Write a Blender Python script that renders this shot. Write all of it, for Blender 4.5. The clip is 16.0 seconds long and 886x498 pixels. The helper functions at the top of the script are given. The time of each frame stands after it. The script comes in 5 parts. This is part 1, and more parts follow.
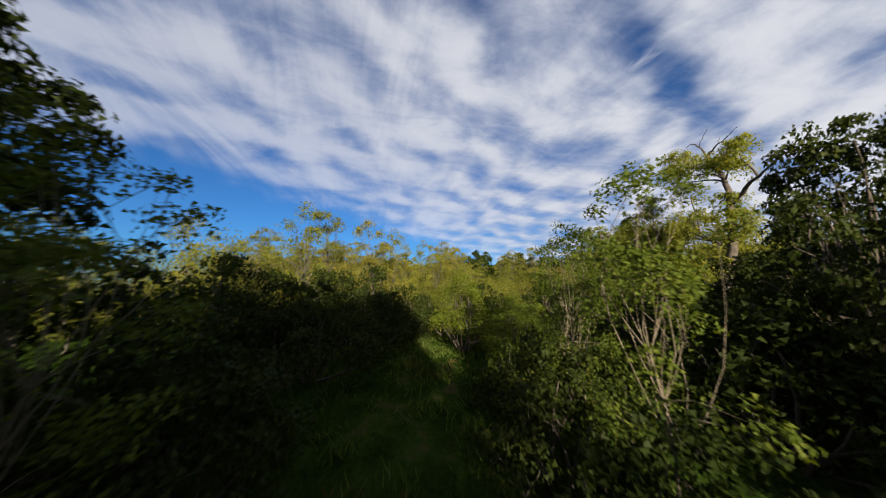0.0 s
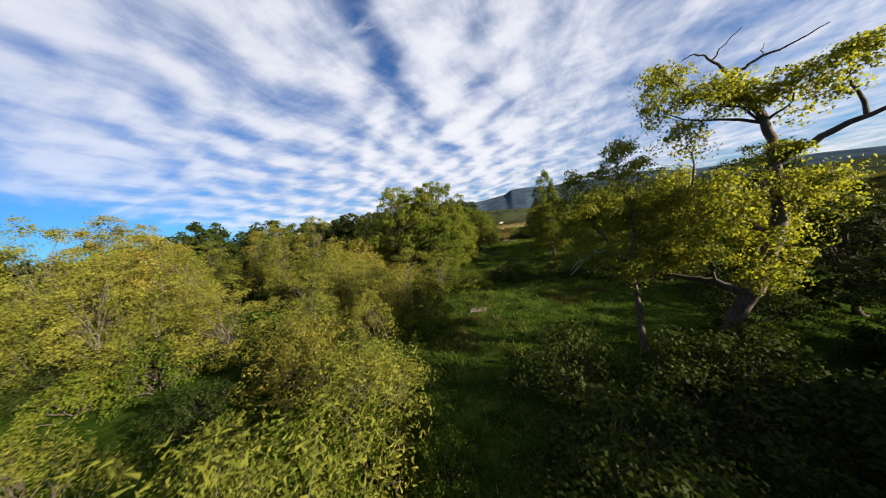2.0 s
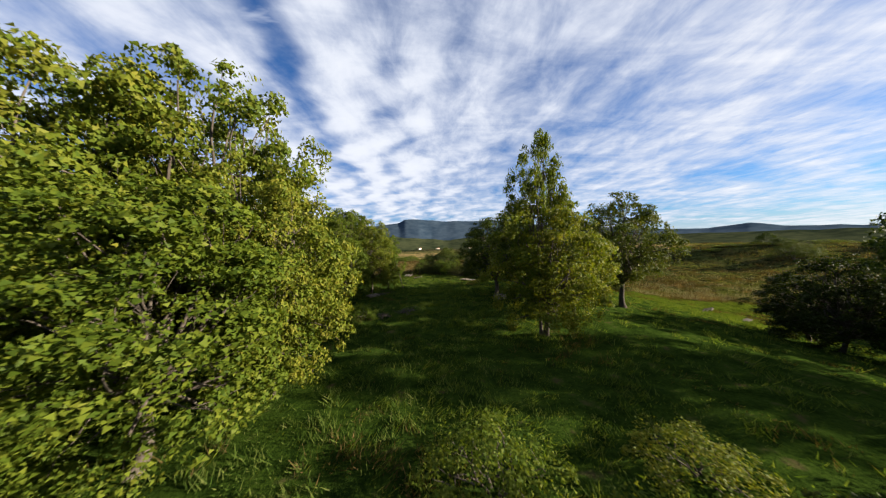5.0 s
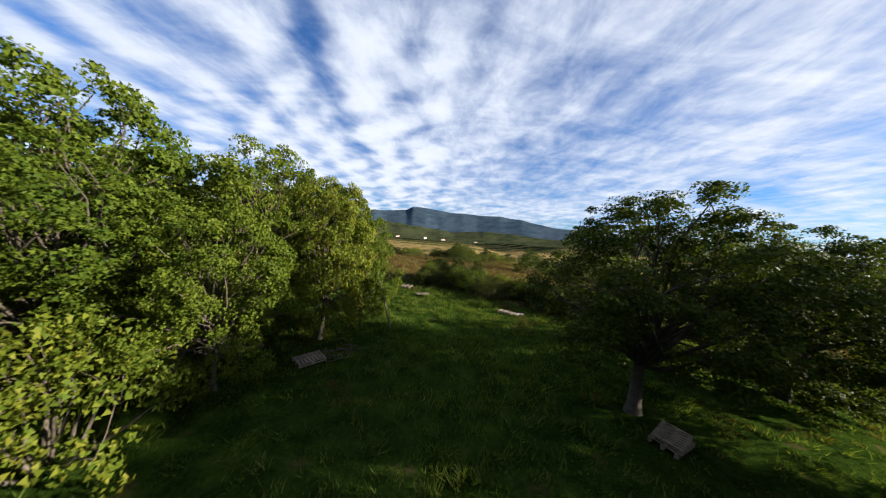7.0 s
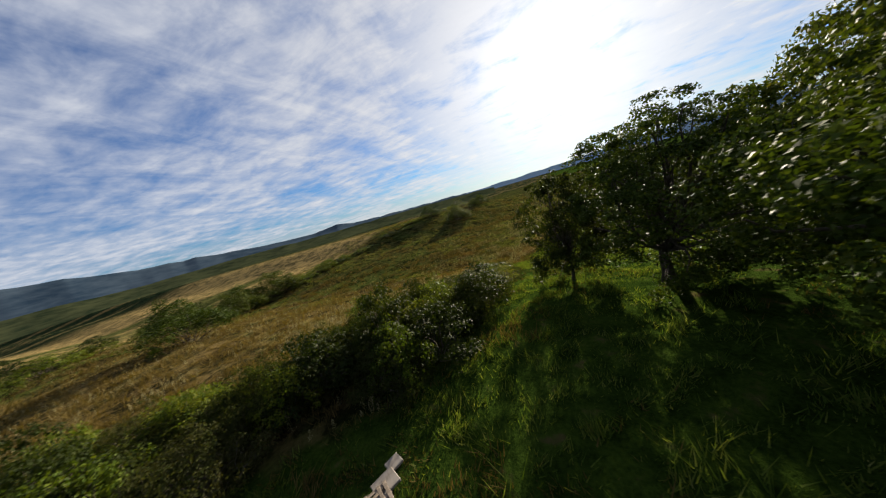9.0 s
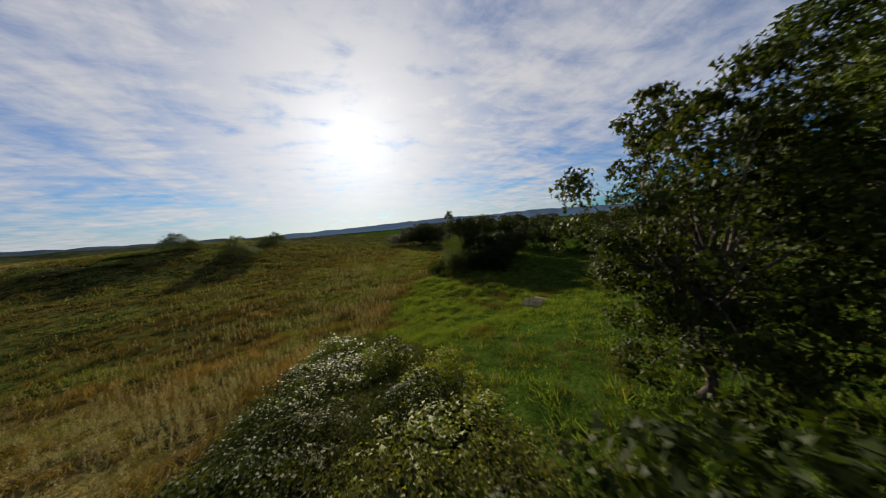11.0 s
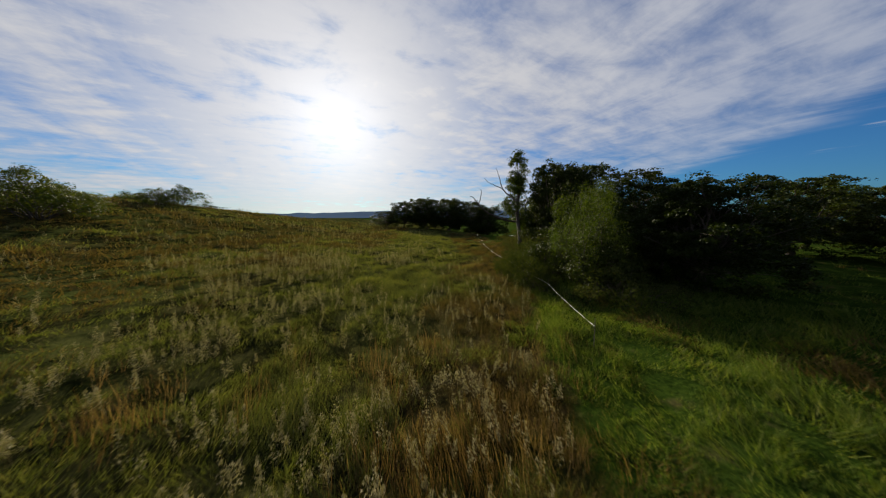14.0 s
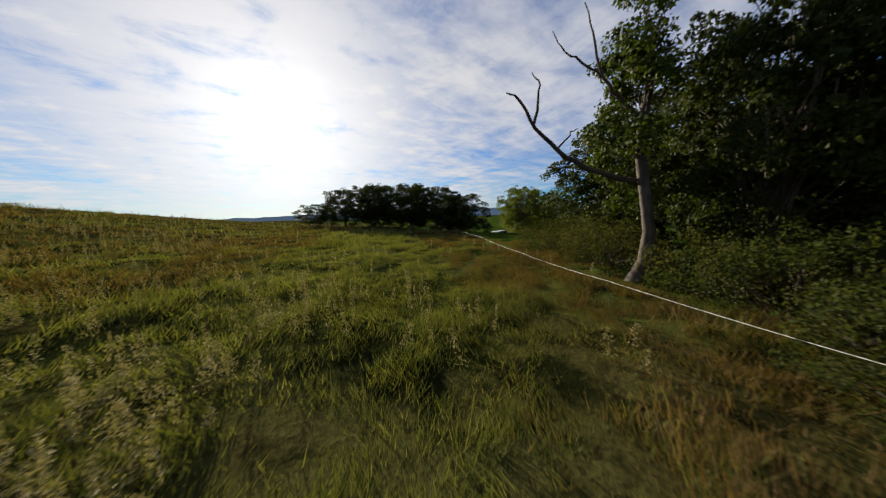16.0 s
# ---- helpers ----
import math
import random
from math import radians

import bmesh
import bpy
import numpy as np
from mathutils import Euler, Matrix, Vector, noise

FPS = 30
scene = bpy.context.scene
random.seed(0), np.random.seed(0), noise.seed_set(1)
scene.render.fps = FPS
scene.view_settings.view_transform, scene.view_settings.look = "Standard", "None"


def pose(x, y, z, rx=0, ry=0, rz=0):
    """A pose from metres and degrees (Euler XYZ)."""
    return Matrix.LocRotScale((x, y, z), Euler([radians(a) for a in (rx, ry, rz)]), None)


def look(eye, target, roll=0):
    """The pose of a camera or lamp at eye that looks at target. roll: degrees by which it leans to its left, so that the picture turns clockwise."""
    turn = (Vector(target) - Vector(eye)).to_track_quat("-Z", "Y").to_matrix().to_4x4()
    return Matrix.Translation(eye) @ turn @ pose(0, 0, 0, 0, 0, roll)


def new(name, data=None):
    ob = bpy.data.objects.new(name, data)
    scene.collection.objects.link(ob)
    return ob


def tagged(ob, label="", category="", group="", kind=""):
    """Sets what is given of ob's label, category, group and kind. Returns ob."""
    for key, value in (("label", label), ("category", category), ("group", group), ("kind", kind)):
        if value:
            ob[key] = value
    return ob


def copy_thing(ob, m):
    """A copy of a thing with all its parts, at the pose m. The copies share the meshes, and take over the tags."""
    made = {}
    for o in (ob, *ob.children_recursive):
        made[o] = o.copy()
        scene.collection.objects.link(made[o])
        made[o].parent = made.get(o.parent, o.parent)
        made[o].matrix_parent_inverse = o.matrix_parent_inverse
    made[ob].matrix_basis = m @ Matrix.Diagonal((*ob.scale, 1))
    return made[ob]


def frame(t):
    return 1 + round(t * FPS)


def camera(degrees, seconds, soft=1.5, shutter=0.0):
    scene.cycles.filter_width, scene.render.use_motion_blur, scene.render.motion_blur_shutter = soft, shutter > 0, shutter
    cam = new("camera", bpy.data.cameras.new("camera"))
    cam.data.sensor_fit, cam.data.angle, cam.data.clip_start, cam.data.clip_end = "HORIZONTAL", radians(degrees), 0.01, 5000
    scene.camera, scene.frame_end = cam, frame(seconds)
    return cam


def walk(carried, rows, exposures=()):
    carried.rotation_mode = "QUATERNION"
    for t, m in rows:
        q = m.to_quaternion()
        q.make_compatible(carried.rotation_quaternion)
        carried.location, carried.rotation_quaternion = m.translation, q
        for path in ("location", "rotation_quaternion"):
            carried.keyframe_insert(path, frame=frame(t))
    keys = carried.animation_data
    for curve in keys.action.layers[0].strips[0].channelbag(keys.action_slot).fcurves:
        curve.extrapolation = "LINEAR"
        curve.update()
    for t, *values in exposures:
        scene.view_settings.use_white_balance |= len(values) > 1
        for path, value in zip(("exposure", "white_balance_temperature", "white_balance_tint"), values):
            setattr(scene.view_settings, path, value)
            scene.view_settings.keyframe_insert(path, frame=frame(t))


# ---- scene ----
cam = camera(117.04, 16.0, soft=1.2, shutter=0.12)
PATH = [
    (0.0, pose(0.000, 0.000, 2.720, 98.11, 0.41, 72.93)),
    (0.5, pose(-4.973, 0.863, 4.183, 95.46, 6.90, 60.74)),
    (1.0, pose(-8.566, 2.197, 5.389, 90.16, 3.82, 51.23)),
    (1.5, pose(-12.065, 3.541, 6.161, 87.71, 6.49, 36.85)),
    (2.0, pose(-15.263, 5.382, 6.437, 85.22, 8.91, 22.98)),
    (2.5, pose(-17.956, 8.216, 6.717, 82.65, 10.89, 11.02)),
    (3.0, pose(-19.680, 12.617, 6.369, 81.53, 11.16, -1.09)),
    (3.5, pose(-20.463, 17.151, 6.190, 86.09, 2.68, -0.09)),
    (4.0, pose(-20.993, 21.782, 5.814, 88.09, 1.00, 1.19)),
    (4.2, pose(-21.232, 23.544, 5.679, 87.94, 2.65, 0.28)),
    (6.3, pose(-23.525, 41.978, 5.701, 90.27, -2.97, 2.18)),
    (6.5, pose(-23.747, 43.872, 5.848, 88.97, -3.94, 2.53)),
    (7.0, pose(-24.371, 48.428, 6.204, 86.82, -4.20, 1.50)),
    (7.5, pose(-24.851, 52.999, 6.362, 87.11, 1.82, -7.58)),
    (8.0, pose(-25.414, 57.627, 6.687, 86.19, 8.87, -26.13)),
    (8.5, pose(-24.892, 61.433, 6.700, 84.39, 15.21, -49.01)),
    (9.0, pose(-22.607, 65.790, 6.149, 79.72, 16.34, -70.54)),
    (9.5, pose(-20.065, 68.737, 5.726, 77.75, 16.38, -87.36)),
    (10.0, pose(-16.570, 70.639, 5.022, 81.01, 12.04, -100.36)),
    (10.2, pose(-15.100, 71.073, 4.703, 82.11, 9.90, -104.24)),
    (12.3, pose(3.105, 72.603, 1.509, 84.13, 2.37, -116.60)),
    (12.5, pose(4.875, 72.440, 1.264, 83.28, 2.28, -118.19)),
    (13.0, pose(9.306, 71.428, 0.625, 82.41, 1.06, -119.42)),
    (13.5, pose(13.604, 70.301, 0.230, 82.85, -2.29, -116.36)),
    (14.0, pose(18.055, 69.192, -0.235, 82.75, -0.06, -116.14)),
    (14.5, pose(22.249, 68.109, -0.760, 82.03, 8.10, -127.89)),
    (15.0, pose(26.408, 66.567, -1.310, 81.98, 8.87, -134.36)),
    (15.5, pose(30.145, 64.290, -1.444, 82.88, 3.60, -129.23)),
    (16.0, pose(33.476, 62.267, -1.634, 82.55, 1.78, -125.51)),
]
walk(cam, PATH, [(0, 1.67, 6500, 10), (1.0, 1.62, 6500, 10), (2.0, 1.97, 6500, 10), (3.0, 2.15, 6500, 10), (3.6, 2.07, 6500, 10), (6.5, 1.99, 6100, 8), (7.5, 2.12, 6100, 8), (8.0, 1.97, 6150, 8), (8.5, 1.81, 6300, 9), (9.2, 1.52, 6400, 9), (10.2, 1.42, 6500, 10), (12.3, 1.05, 6400, 10), (13.5, 1.22, 6400, 10), (14.5, 1.29, 6450, 10), (16.0, 1.49, 6500, 10)])

# ---- light ----
SUN_AZ, SUN_EL = 95.5, 16.5          # clockwise from +y, above the horizon
sun_dir = Vector((math.sin(radians(SUN_AZ)) * math.cos(radians(SUN_EL)),
                  math.cos(radians(SUN_AZ)) * math.cos(radians(SUN_EL)), math.sin(radians(SUN_EL))))
sun = new("sun", bpy.data.lights.new("sun", "SUN"))
sun.data.energy, sun.data.angle, sun.data.color = 5.0, radians(0.8), (1.0, 0.86, 0.66)
sun.matrix_world = look(sun_dir * 50, (0, 0, 0))


class Nodes:
    """Short hand for building node trees."""

    def __init__(self, tree):
        self.tree = tree
        tree.nodes.clear()

    def add(self, kind):
        return self.tree.nodes.new(kind)

    def link(self, a, b):
        self.tree.links.new(a, b)

    def put(self, socket, v):
        if isinstance(v, bpy.types.NodeSocket):
            self.link(v, socket)
        else:
            socket.default_value = v

    def math(self, op, a, b=None, clamp=False):
        n = self.add("ShaderNodeMath")
        n.operation, n.use_clamp = op, clamp
        self.put(n.inputs[0], a)
        if b is not None:
            self.put(n.inputs[1], b)
        return n.outputs[0]

    def mix(self, f, a, b):
        n = self.add("ShaderNodeMix")
        n.data_type = "RGBA"
        self.put(n.inputs[0], f), self.put(n.inputs[6], a), self.put(n.inputs[7], b)
        return n.outputs[2]

    def ramp(self, f, lo, hi, a=0.0, b=1.0, smooth=True):
        n = self.add("ShaderNodeMapRange")
        n.interpolation_type = "SMOOTHSTEP" if smooth else "LINEAR"
        self.put(n.inputs[0], f)
        for k, v in zip((1, 2, 3, 4), (lo, hi, a, b)):
            n.inputs[k].default_value = v
        return n.outputs[0]

    def noise(self, vec, scale, detail=3.0, rough=0.55, distort=0.0):
        n = self.add("ShaderNodeTexNoise")
        if vec is not None:
            self.link(vec, n.inputs["Vector"])
        n.inputs["Scale"].default_value, n.inputs["Detail"].default_value = scale, detail
        n.inputs["Roughness"].default_value, n.inputs["Distortion"].default_value = rough, distort
        return n.outputs["Fac"]

    def mapped(self, vec, scale=(1, 1, 1), turn=0.0, move=(0, 0, 0)):
        n = self.add("ShaderNodeMapping")
        self.link(vec, n.inputs[0])
        n.inputs["Location"].default_value = move
        n.inputs["Rotation"].default_value = (0, 0, radians(turn))
        n.inputs["Scale"].default_value = scale
        return n.outputs[0]


def build_world():
    w = bpy.data.worlds.new("sky")
    scene.world = w
    w.use_nodes = True
    n = Nodes(w.node_tree)
    sky = n.add("ShaderNodeTexSky")
    sky.sky_type, sky.sun_disc, sky.sun_elevation, sky.sun_rotation = "NISHITA", False, radians(SUN_EL), radians(SUN_AZ)
    sky.air_density, sky.dust_density, sky.ozone_density = 1.0, 0.4, 3.0
    d = n.add("ShaderNodeTexCoord").outputs["Generated"]
    sep = n.add("ShaderNodeSeparateXYZ")
    n.link(d, sep.inputs[0])
    up = n.math("MAXIMUM", sep.outputs[2], 0.0)

    def sheet_at(soft):
        """The sky's directions laid out on a flat cloud layer."""
        h = n.math("ADD", up, soft)
        c = n.add("ShaderNodeCombineXYZ")
        n.link(n.math("DIVIDE", sep.outputs[0], h), c.inputs[0])
        n.link(n.math("DIVIDE", sep.outputs[1], h), c.inputs[1])
        return c.outputs[0], c

    p, _ = sheet_at(0.10)

    def along(vec, x, y):
        """How far the layer's point lies in the direction x, y."""
        dot = n.add("ShaderNodeVectorMath")
        dot.operation = "DOT_PRODUCT"
        n.put(dot.inputs[0], vec)
        dot.inputs[1].default_value = (x, y, 0.0)
        return dot.outputs["Value"]

    def swing(f, size):
        return n.math("MULTIPLY", n.math("SUBTRACT", f, 0.5), size)

    slow = n.noise(p, 0.55, 2, 0.5)
    bend = n.noise(p, 1.6, 3, 0.55)
    # cloud streets that run north, in rows half a cloud height apart
    across, onward = along(p, 0.99, 0.14), along(p, -0.14, 0.99)
    phase = n.math("ADD", n.math("MULTIPLY", across, 14.0), n.math("ADD", swing(slow, 9.0), swing(bend, 7.5)))
    streets = n.math("ADD", n.math("MULTIPLY", n.math("SINE", phase), 0.5), 0.5)
    # shorter billows across the streets
    phase2 = n.math("ADD", n.math("MULTIPLY", along(p, 0.62, 0.78), 21.0), n.math("ADD", swing(slow, 11.0), swing(bend, 11.0)))
    billows = n.math("ADD", n.math("MULTIPLY", n.math("SINE", phase2), 0.5), 0.5)
    west = n.ramp(n.math("ADD", along(p, 1.0, 0.0), swing(bend, 1.5)), 1.1, -0.9)
    puffs = n.noise(n.mapped(p, (1.7, 1.0, 1), turn=-8), 2.6, 7, 0.62, 0.3)
    shreds = n.noise(n.mapped(p, (0.65, 1.9, 1), turn=20), 1.0, 5, 0.6, 1.1)
    wide = n.noise(n.mapped(p, (0.5, 0.35, 1), move=(2.3, 0.4, 0)), 1.1, 2, 0.5, 0.6)
    # the cloud sheet ends along a line, with clear sky to the south-west
    q, _ = sheet_at(0.02)
    brink = n.math("ADD", along(q, 0.695, 0.72), n.math("ADD", swing(bend, 0.9), swing(shreds, 1.6)))
    inside = n.math("MULTIPLY", n.ramp(brink, -2.95, -1.9), n.ramp(brink, -2.3, 0.5, 0.62, 1.0))
    rows = n.math("MULTIPLY", n.math("ADD", n.math("MULTIPLY", streets, 0.115), n.math("MULTIPLY", billows, 0.075)), west)
    cover = n.math("ADD", rows, n.math("ADD", n.math("MULTIPLY", puffs, 0.42), n.math("ADD", n.math("MULTIPLY", shreds, 0.28), n.math("MULTIPLY", wide, 0.32))))
    cover = n.math("ADD", cover, n.math("MULTIPLY", west, -0.035))
    # one long blue rift between two streets
    rift = n.math("ABSOLUTE", n.math("ADD", across, n.math("ADD", 0.50, swing(bend, 0.30))))
    rift = n.math("MULTIPLY", n.ramp(rift, 0.11, 0.01), n.math("MULTIPLY", n.ramp(onward, 0.7, 1.2), n.ramp(onward, 3.4, 2.2)))
    cover = n.math("SUBTRACT", cover, n.math("MULTIPLY", rift, 0.10))
    dens = n.ramp(cover, 0.30, 0.64)
    wisp = n.ramp(n.noise(n.mapped(p, (0.5, 2.2, 1), turn=46), 1.3, 5, 0.6, 0.6), 0.60, 0.74, 0.0, 0.7)
    dens = n.math("MAXIMUM", n.math("MULTIPLY", dens, inside), n.math("MULTIPLY", wisp, n.math("MULTIPLY", n.ramp(up, 0.05, 0.14), n.ramp(brink, -6.0, -3.0))))
    dot = n.add("ShaderNodeVectorMath")
    dot.operation = "DOT_PRODUCT"
    n.link(d, dot.inputs[0])
    dot.inputs[1].default_value = sun_dir
    toward = n.math("MAXIMUM", dot.outputs["Value"], 0.0)
    veil = n.math("MULTIPLY", n.ramp(dot.outputs["Value"], 0.74, 0.985), 0.95)
    dens = n.math("MAXIMUM", dens, n.math("MULTIPLY", veil, n.ramp(cover, 0.30, 0.52)))
    haze = n.ramp(up, 0.0, 0.09, 0.75, 0.0)
    dens = n.math("MAXIMUM", dens, n.math("MULTIPLY", haze, n.math("MULTIPLY", inside, n.ramp(cover, 0.2, 0.5, 0.5, 1.0))))
    glow = n.math("ADD", n.math("ADD", n.math("MULTIPLY", n.math("POWER", toward, 120.0), 0.30), n.math("MULTIPLY", n.math("POWER", toward, 28.0), 0.40)), n.math("MULTIPLY", n.math("POWER", toward, 6.0), 0.26))
    shade = n.mix(n.ramp(cover, 0.44, 0.72), (6.3, 6.8, 8.2, 1), (9.4, 9.5, 10.0, 1))
    lit = n.add("ShaderNodeVectorMath")
    lit.operation = "SCALE"
    n.link(n.mix(n.math("MULTIPLY", n.math("POWER", toward, 3.0), 0.8), shade, (9.9, 9.4, 8.8, 1)), lit.inputs[0])
    n.link(n.math("ADD", 0.92, glow), lit.inputs["Scale"])
    blue = n.add("ShaderNodeMix")
    blue.data_type, blue.blend_type = "RGBA", "MULTIPLY"
    blue.inputs[0].default_value = 1.0
    n.link(sky.outputs[0], blue.inputs[6])
    blue.inputs[7].default_value = (0.35, 0.80, 1.30, 1)
    col = n.mix(n.math("MULTIPLY", dens, 0.94), blue.outputs[2], lit.outputs[0])
    bg = n.add("ShaderNodeBackground")
    dim = n.add("ShaderNodeVectorMath")
    dim.operation = "SCALE"
    n.link(col, dim.inputs[0])
    dim.inputs["Scale"].default_value = 0.5
    n.link(dim.outputs[0], bg.inputs[0])
    bg.inputs[1].default_value = 0.056
    out = n.add("ShaderNodeOutputWorld")
    n.link(bg.outputs[0], out.inputs[0])


build_world()


# ---- materials ----
def leaf_material(name, colours, gloss=0.45, through_light=0.35, patches=0.55, sheen=0.06):
    """Leaves: a ramp of colours picked leaf by leaf and drifting over the crown."""
    m = bpy.data.materials.new(name)
    m.use_nodes = True
    n = Nodes(m.node_tree)
    geo = n.add("ShaderNodeNewGeometry")
    tex = n.add("ShaderNodeTexCoord")
    info = n.add("ShaderNodeObjectInfo")
    drift = n.noise(tex.outputs["Object"], patches, 3)
    f = n.math("ADD", n.math("MULTIPLY", geo.outputs["Random Per Island"], 0.45), n.math("MULTIPLY", drift, 0.6))
    f = n.math("ADD", f, n.math("MULTIPLY", n.math("SUBTRACT", info.outputs["Random"], 0.6), 0.35), clamp=True)
    ramp = n.add("ShaderNodeValToRGB")
    n.link(f, ramp.inputs[0])
    els = ramp.color_ramp.elements
    while len(els) < len(colours):
        els.new(0.5)
    for k, c in enumerate(colours):
        els[k].position = 0.12 + 0.76 * k / (len(colours) - 1)
        els[k].color = (*c, 1)
    bsdf = n.add("ShaderNodeBsdfPrincipled")
    n.link(ramp.outputs[0], bsdf.inputs["Base Color"])
    bsdf.inputs["Roughness"].default_value = gloss
    bsdf.inputs["Specular IOR Level"].default_value = sheen
    tr = n.add("ShaderNodeBsdfTranslucent")
    warm = n.add("ShaderNodeMix")
    warm.data_type, warm.blend_type = "RGBA", "MULTIPLY"
    warm.inputs[0].default_value = 1.0
    n.link(ramp.outputs[0], warm.inputs[6])
    warm.inputs[7].default_value = (1.5, 1.45, 0.5, 1)
    n.link(warm.outputs[2], tr.inputs[0])
    mix = n.add("ShaderNodeMixShader")
    mix.inputs[0].default_value = through_light
    n.link(bsdf.outputs[0], mix.inputs[1])
    n.link(tr.outputs[0], mix.inputs[2])
    out = n.add("ShaderNodeOutputMaterial")
    n.link(mix.outputs[0], out.inputs[0])
    return m


def plain_material(name, a, b, scale=6.0, rough=0.85, stretch=(1, 1, 1), bump=0.4):
    """Bark, wood, stone: two colours in grain and stains, with relief."""
    m = bpy.data.materials.new(name)
    m.use_nodes = True
    n = Nodes(m.node_tree)
    tex = n.add("ShaderNodeTexCoord").outputs["Object"]
    info = n.add("ShaderNodeObjectInfo")
    v = n.mapped(tex, stretch)
    grain = n.noise(v, scale, 5, 0.65)
    stain = n.noise(tex, scale * 0.22, 2)
    f = n.math("ADD", n.math("MULTIPLY", grain, 0.65), n.math("MULTIPLY", stain, 0.5))
    f = n.math("ADD", f, n.math("MULTIPLY", info.outputs["Random"], 0.15))
    col = n.mix(n.ramp(f, 0.38, 0.85), (*a, 1), (*b, 1))
    bsdf = n.add("ShaderNodeBsdfPrincipled")
    n.link(col, bsdf.inputs["Base Color"])
    bsdf.inputs["Roughness"].default_value = rough
    bsdf.inputs["Specular IOR Level"].default_value = 0.5 if rough < 0.5 else 0.12 if rough < 1.0 else 0.0
    bp = n.add("ShaderNodeBump")
    bp.inputs["Strength"].default_value, bp.inputs["Distance"].default_value = bump, 0.02
    n.link(grain, bp.inputs["Height"])
    n.link(bp.outputs[0], bsdf.inputs["Normal"])
    out = n.add("ShaderNodeOutputMaterial")
    n.link(bsdf.outputs[0], out.inputs[0])
    return m


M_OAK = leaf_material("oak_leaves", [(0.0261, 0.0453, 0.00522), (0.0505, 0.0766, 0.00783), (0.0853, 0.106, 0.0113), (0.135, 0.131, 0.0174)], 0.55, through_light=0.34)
# Oak leaves again, darkened to put backlit crown shade into the colour.
M_OAK_MID_SHADE = leaf_material("mid_shade_oak_leaves", [(0.0153, 0.0279, 0.00349), (0.0293, 0.0474, 0.00558), (0.0502, 0.0669, 0.00836), (0.0802, 0.0822, 0.0125)], 0.6, 0.22)
# Darkest oak leaves: deep shade and backlight are in the colour.
M_OAK_DEEP_SHADE = leaf_material("deep_shade_oak_leaves", [(0.00952, 0.0163, 0.00272), (0.0177, 0.0272, 0.00476), (0.0326, 0.0394, 0.0068)], 0.6, 0.3)
M_YELLOW = leaf_material("yellowing_leaves", [(0.056, 0.068, 0.013), (0.105, 0.106, 0.019), (0.158, 0.140, 0.025), (0.215, 0.168, 0.030)], 0.55, through_light=0.4)
M_WILLOW = leaf_material("willow_leaves", [(0.0558, 0.0707, 0.0111), (0.104, 0.113, 0.0167), (0.167, 0.154, 0.026)], 0.6)
M_GREY = leaf_material("grey_willow_leaves", [(0.026, 0.044, 0.006), (0.050, 0.072, 0.009), (0.088, 0.102, 0.015)], 0.6, 0.35)
M_POPLAR = leaf_material("poplar_leaves", [(0.078, 0.100, 0.017), (0.140, 0.155, 0.025), (0.222, 0.205, 0.040)], 0.5, 0.55)
M_STALK = leaf_material("brown_stalks", [(0.034, 0.022, 0.010), (0.072, 0.044, 0.020), (0.125, 0.082, 0.040), (0.20, 0.145, 0.082)], 0.7, 0.3, sheen=0.0)
M_BRAMBLE = leaf_material("bramble_leaves", [(0.014, 0.023, 0.006), (0.028, 0.037, 0.011), (0.038, 0.041, 0.016), (0.050, 0.049, 0.025)], 1.0, sheen=0.0)
M_GRASS = leaf_material("green_grass_blades", [(0.0173, 0.0356, 0.00648), (0.0432, 0.0734, 0.013), (0.0907, 0.114, 0.0259), (0.167, 0.167, 0.0756)], 0.6, 0.42, patches=3.6, sheen=0.0)
M_DRY = leaf_material("dry_grass_blades", [(0.034, 0.0323, 0.0102), (0.0646, 0.0493, 0.0178), (0.106, 0.0731, 0.0306), (0.161, 0.115, 0.0561)], 0.7, 0.25, patches=2.6, sheen=0.0)
M_GOLD = leaf_material("golden_grass_blades", [(0.0408, 0.0315, 0.0108), (0.0761, 0.0544, 0.0196), (0.119, 0.0874, 0.0337)], 0.7, 0.28, patches=2.6, sheen=0.0)
M_WEEDY = leaf_material("rank_grass_blades", [(0.0325, 0.045, 0.01), (0.0725, 0.0875, 0.0238), (0.15, 0.144, 0.0562)], 0.6, 0.3, patches=2.6, sheen=0.0)
M_SEED = leaf_material("seed_heads", [(0.104, 0.104, 0.0499), (0.177, 0.161, 0.0811), (0.281, 0.25, 0.151)], 0.8, 0.12)
M_BARK = plain_material("oak_bark", (0.024, 0.019, 0.015), (0.088, 0.074, 0.060), 14, 0.95, (1, 1, 0.25), 0.9)
M_PALE = plain_material("pale_dead_wood", (0.16, 0.14, 0.12), (0.36, 0.33, 0.29), 12, 0.9, (1, 1, 0.25), 0.6)
M_TAN = plain_material("tan_sapling_bark", (0.05, 0.042, 0.03), (0.15, 0.125, 0.09), 12, 0.9, (1, 1, 0.25), 0.6)
M_GREYBARK = plain_material("lichen_grey_bark", (0.026, 0.022, 0.019), (0.094, 0.082, 0.070), 12, 0.95, (1, 1, 0.25), 0.9)
M_PALLET = plain_material("weathered_pallet_wood", (0.075, 0.06, 0.048), (0.21, 0.175, 0.14), 10, 0.9, (0.2, 1.5, 1), 0.5)
M_NEWWOOD = plain_material("pale_pallet_wood", (0.38, 0.34, 0.29), (0.60, 0.56, 0.49), 10, 0.8, (0.2, 1.5, 1), 0.4)
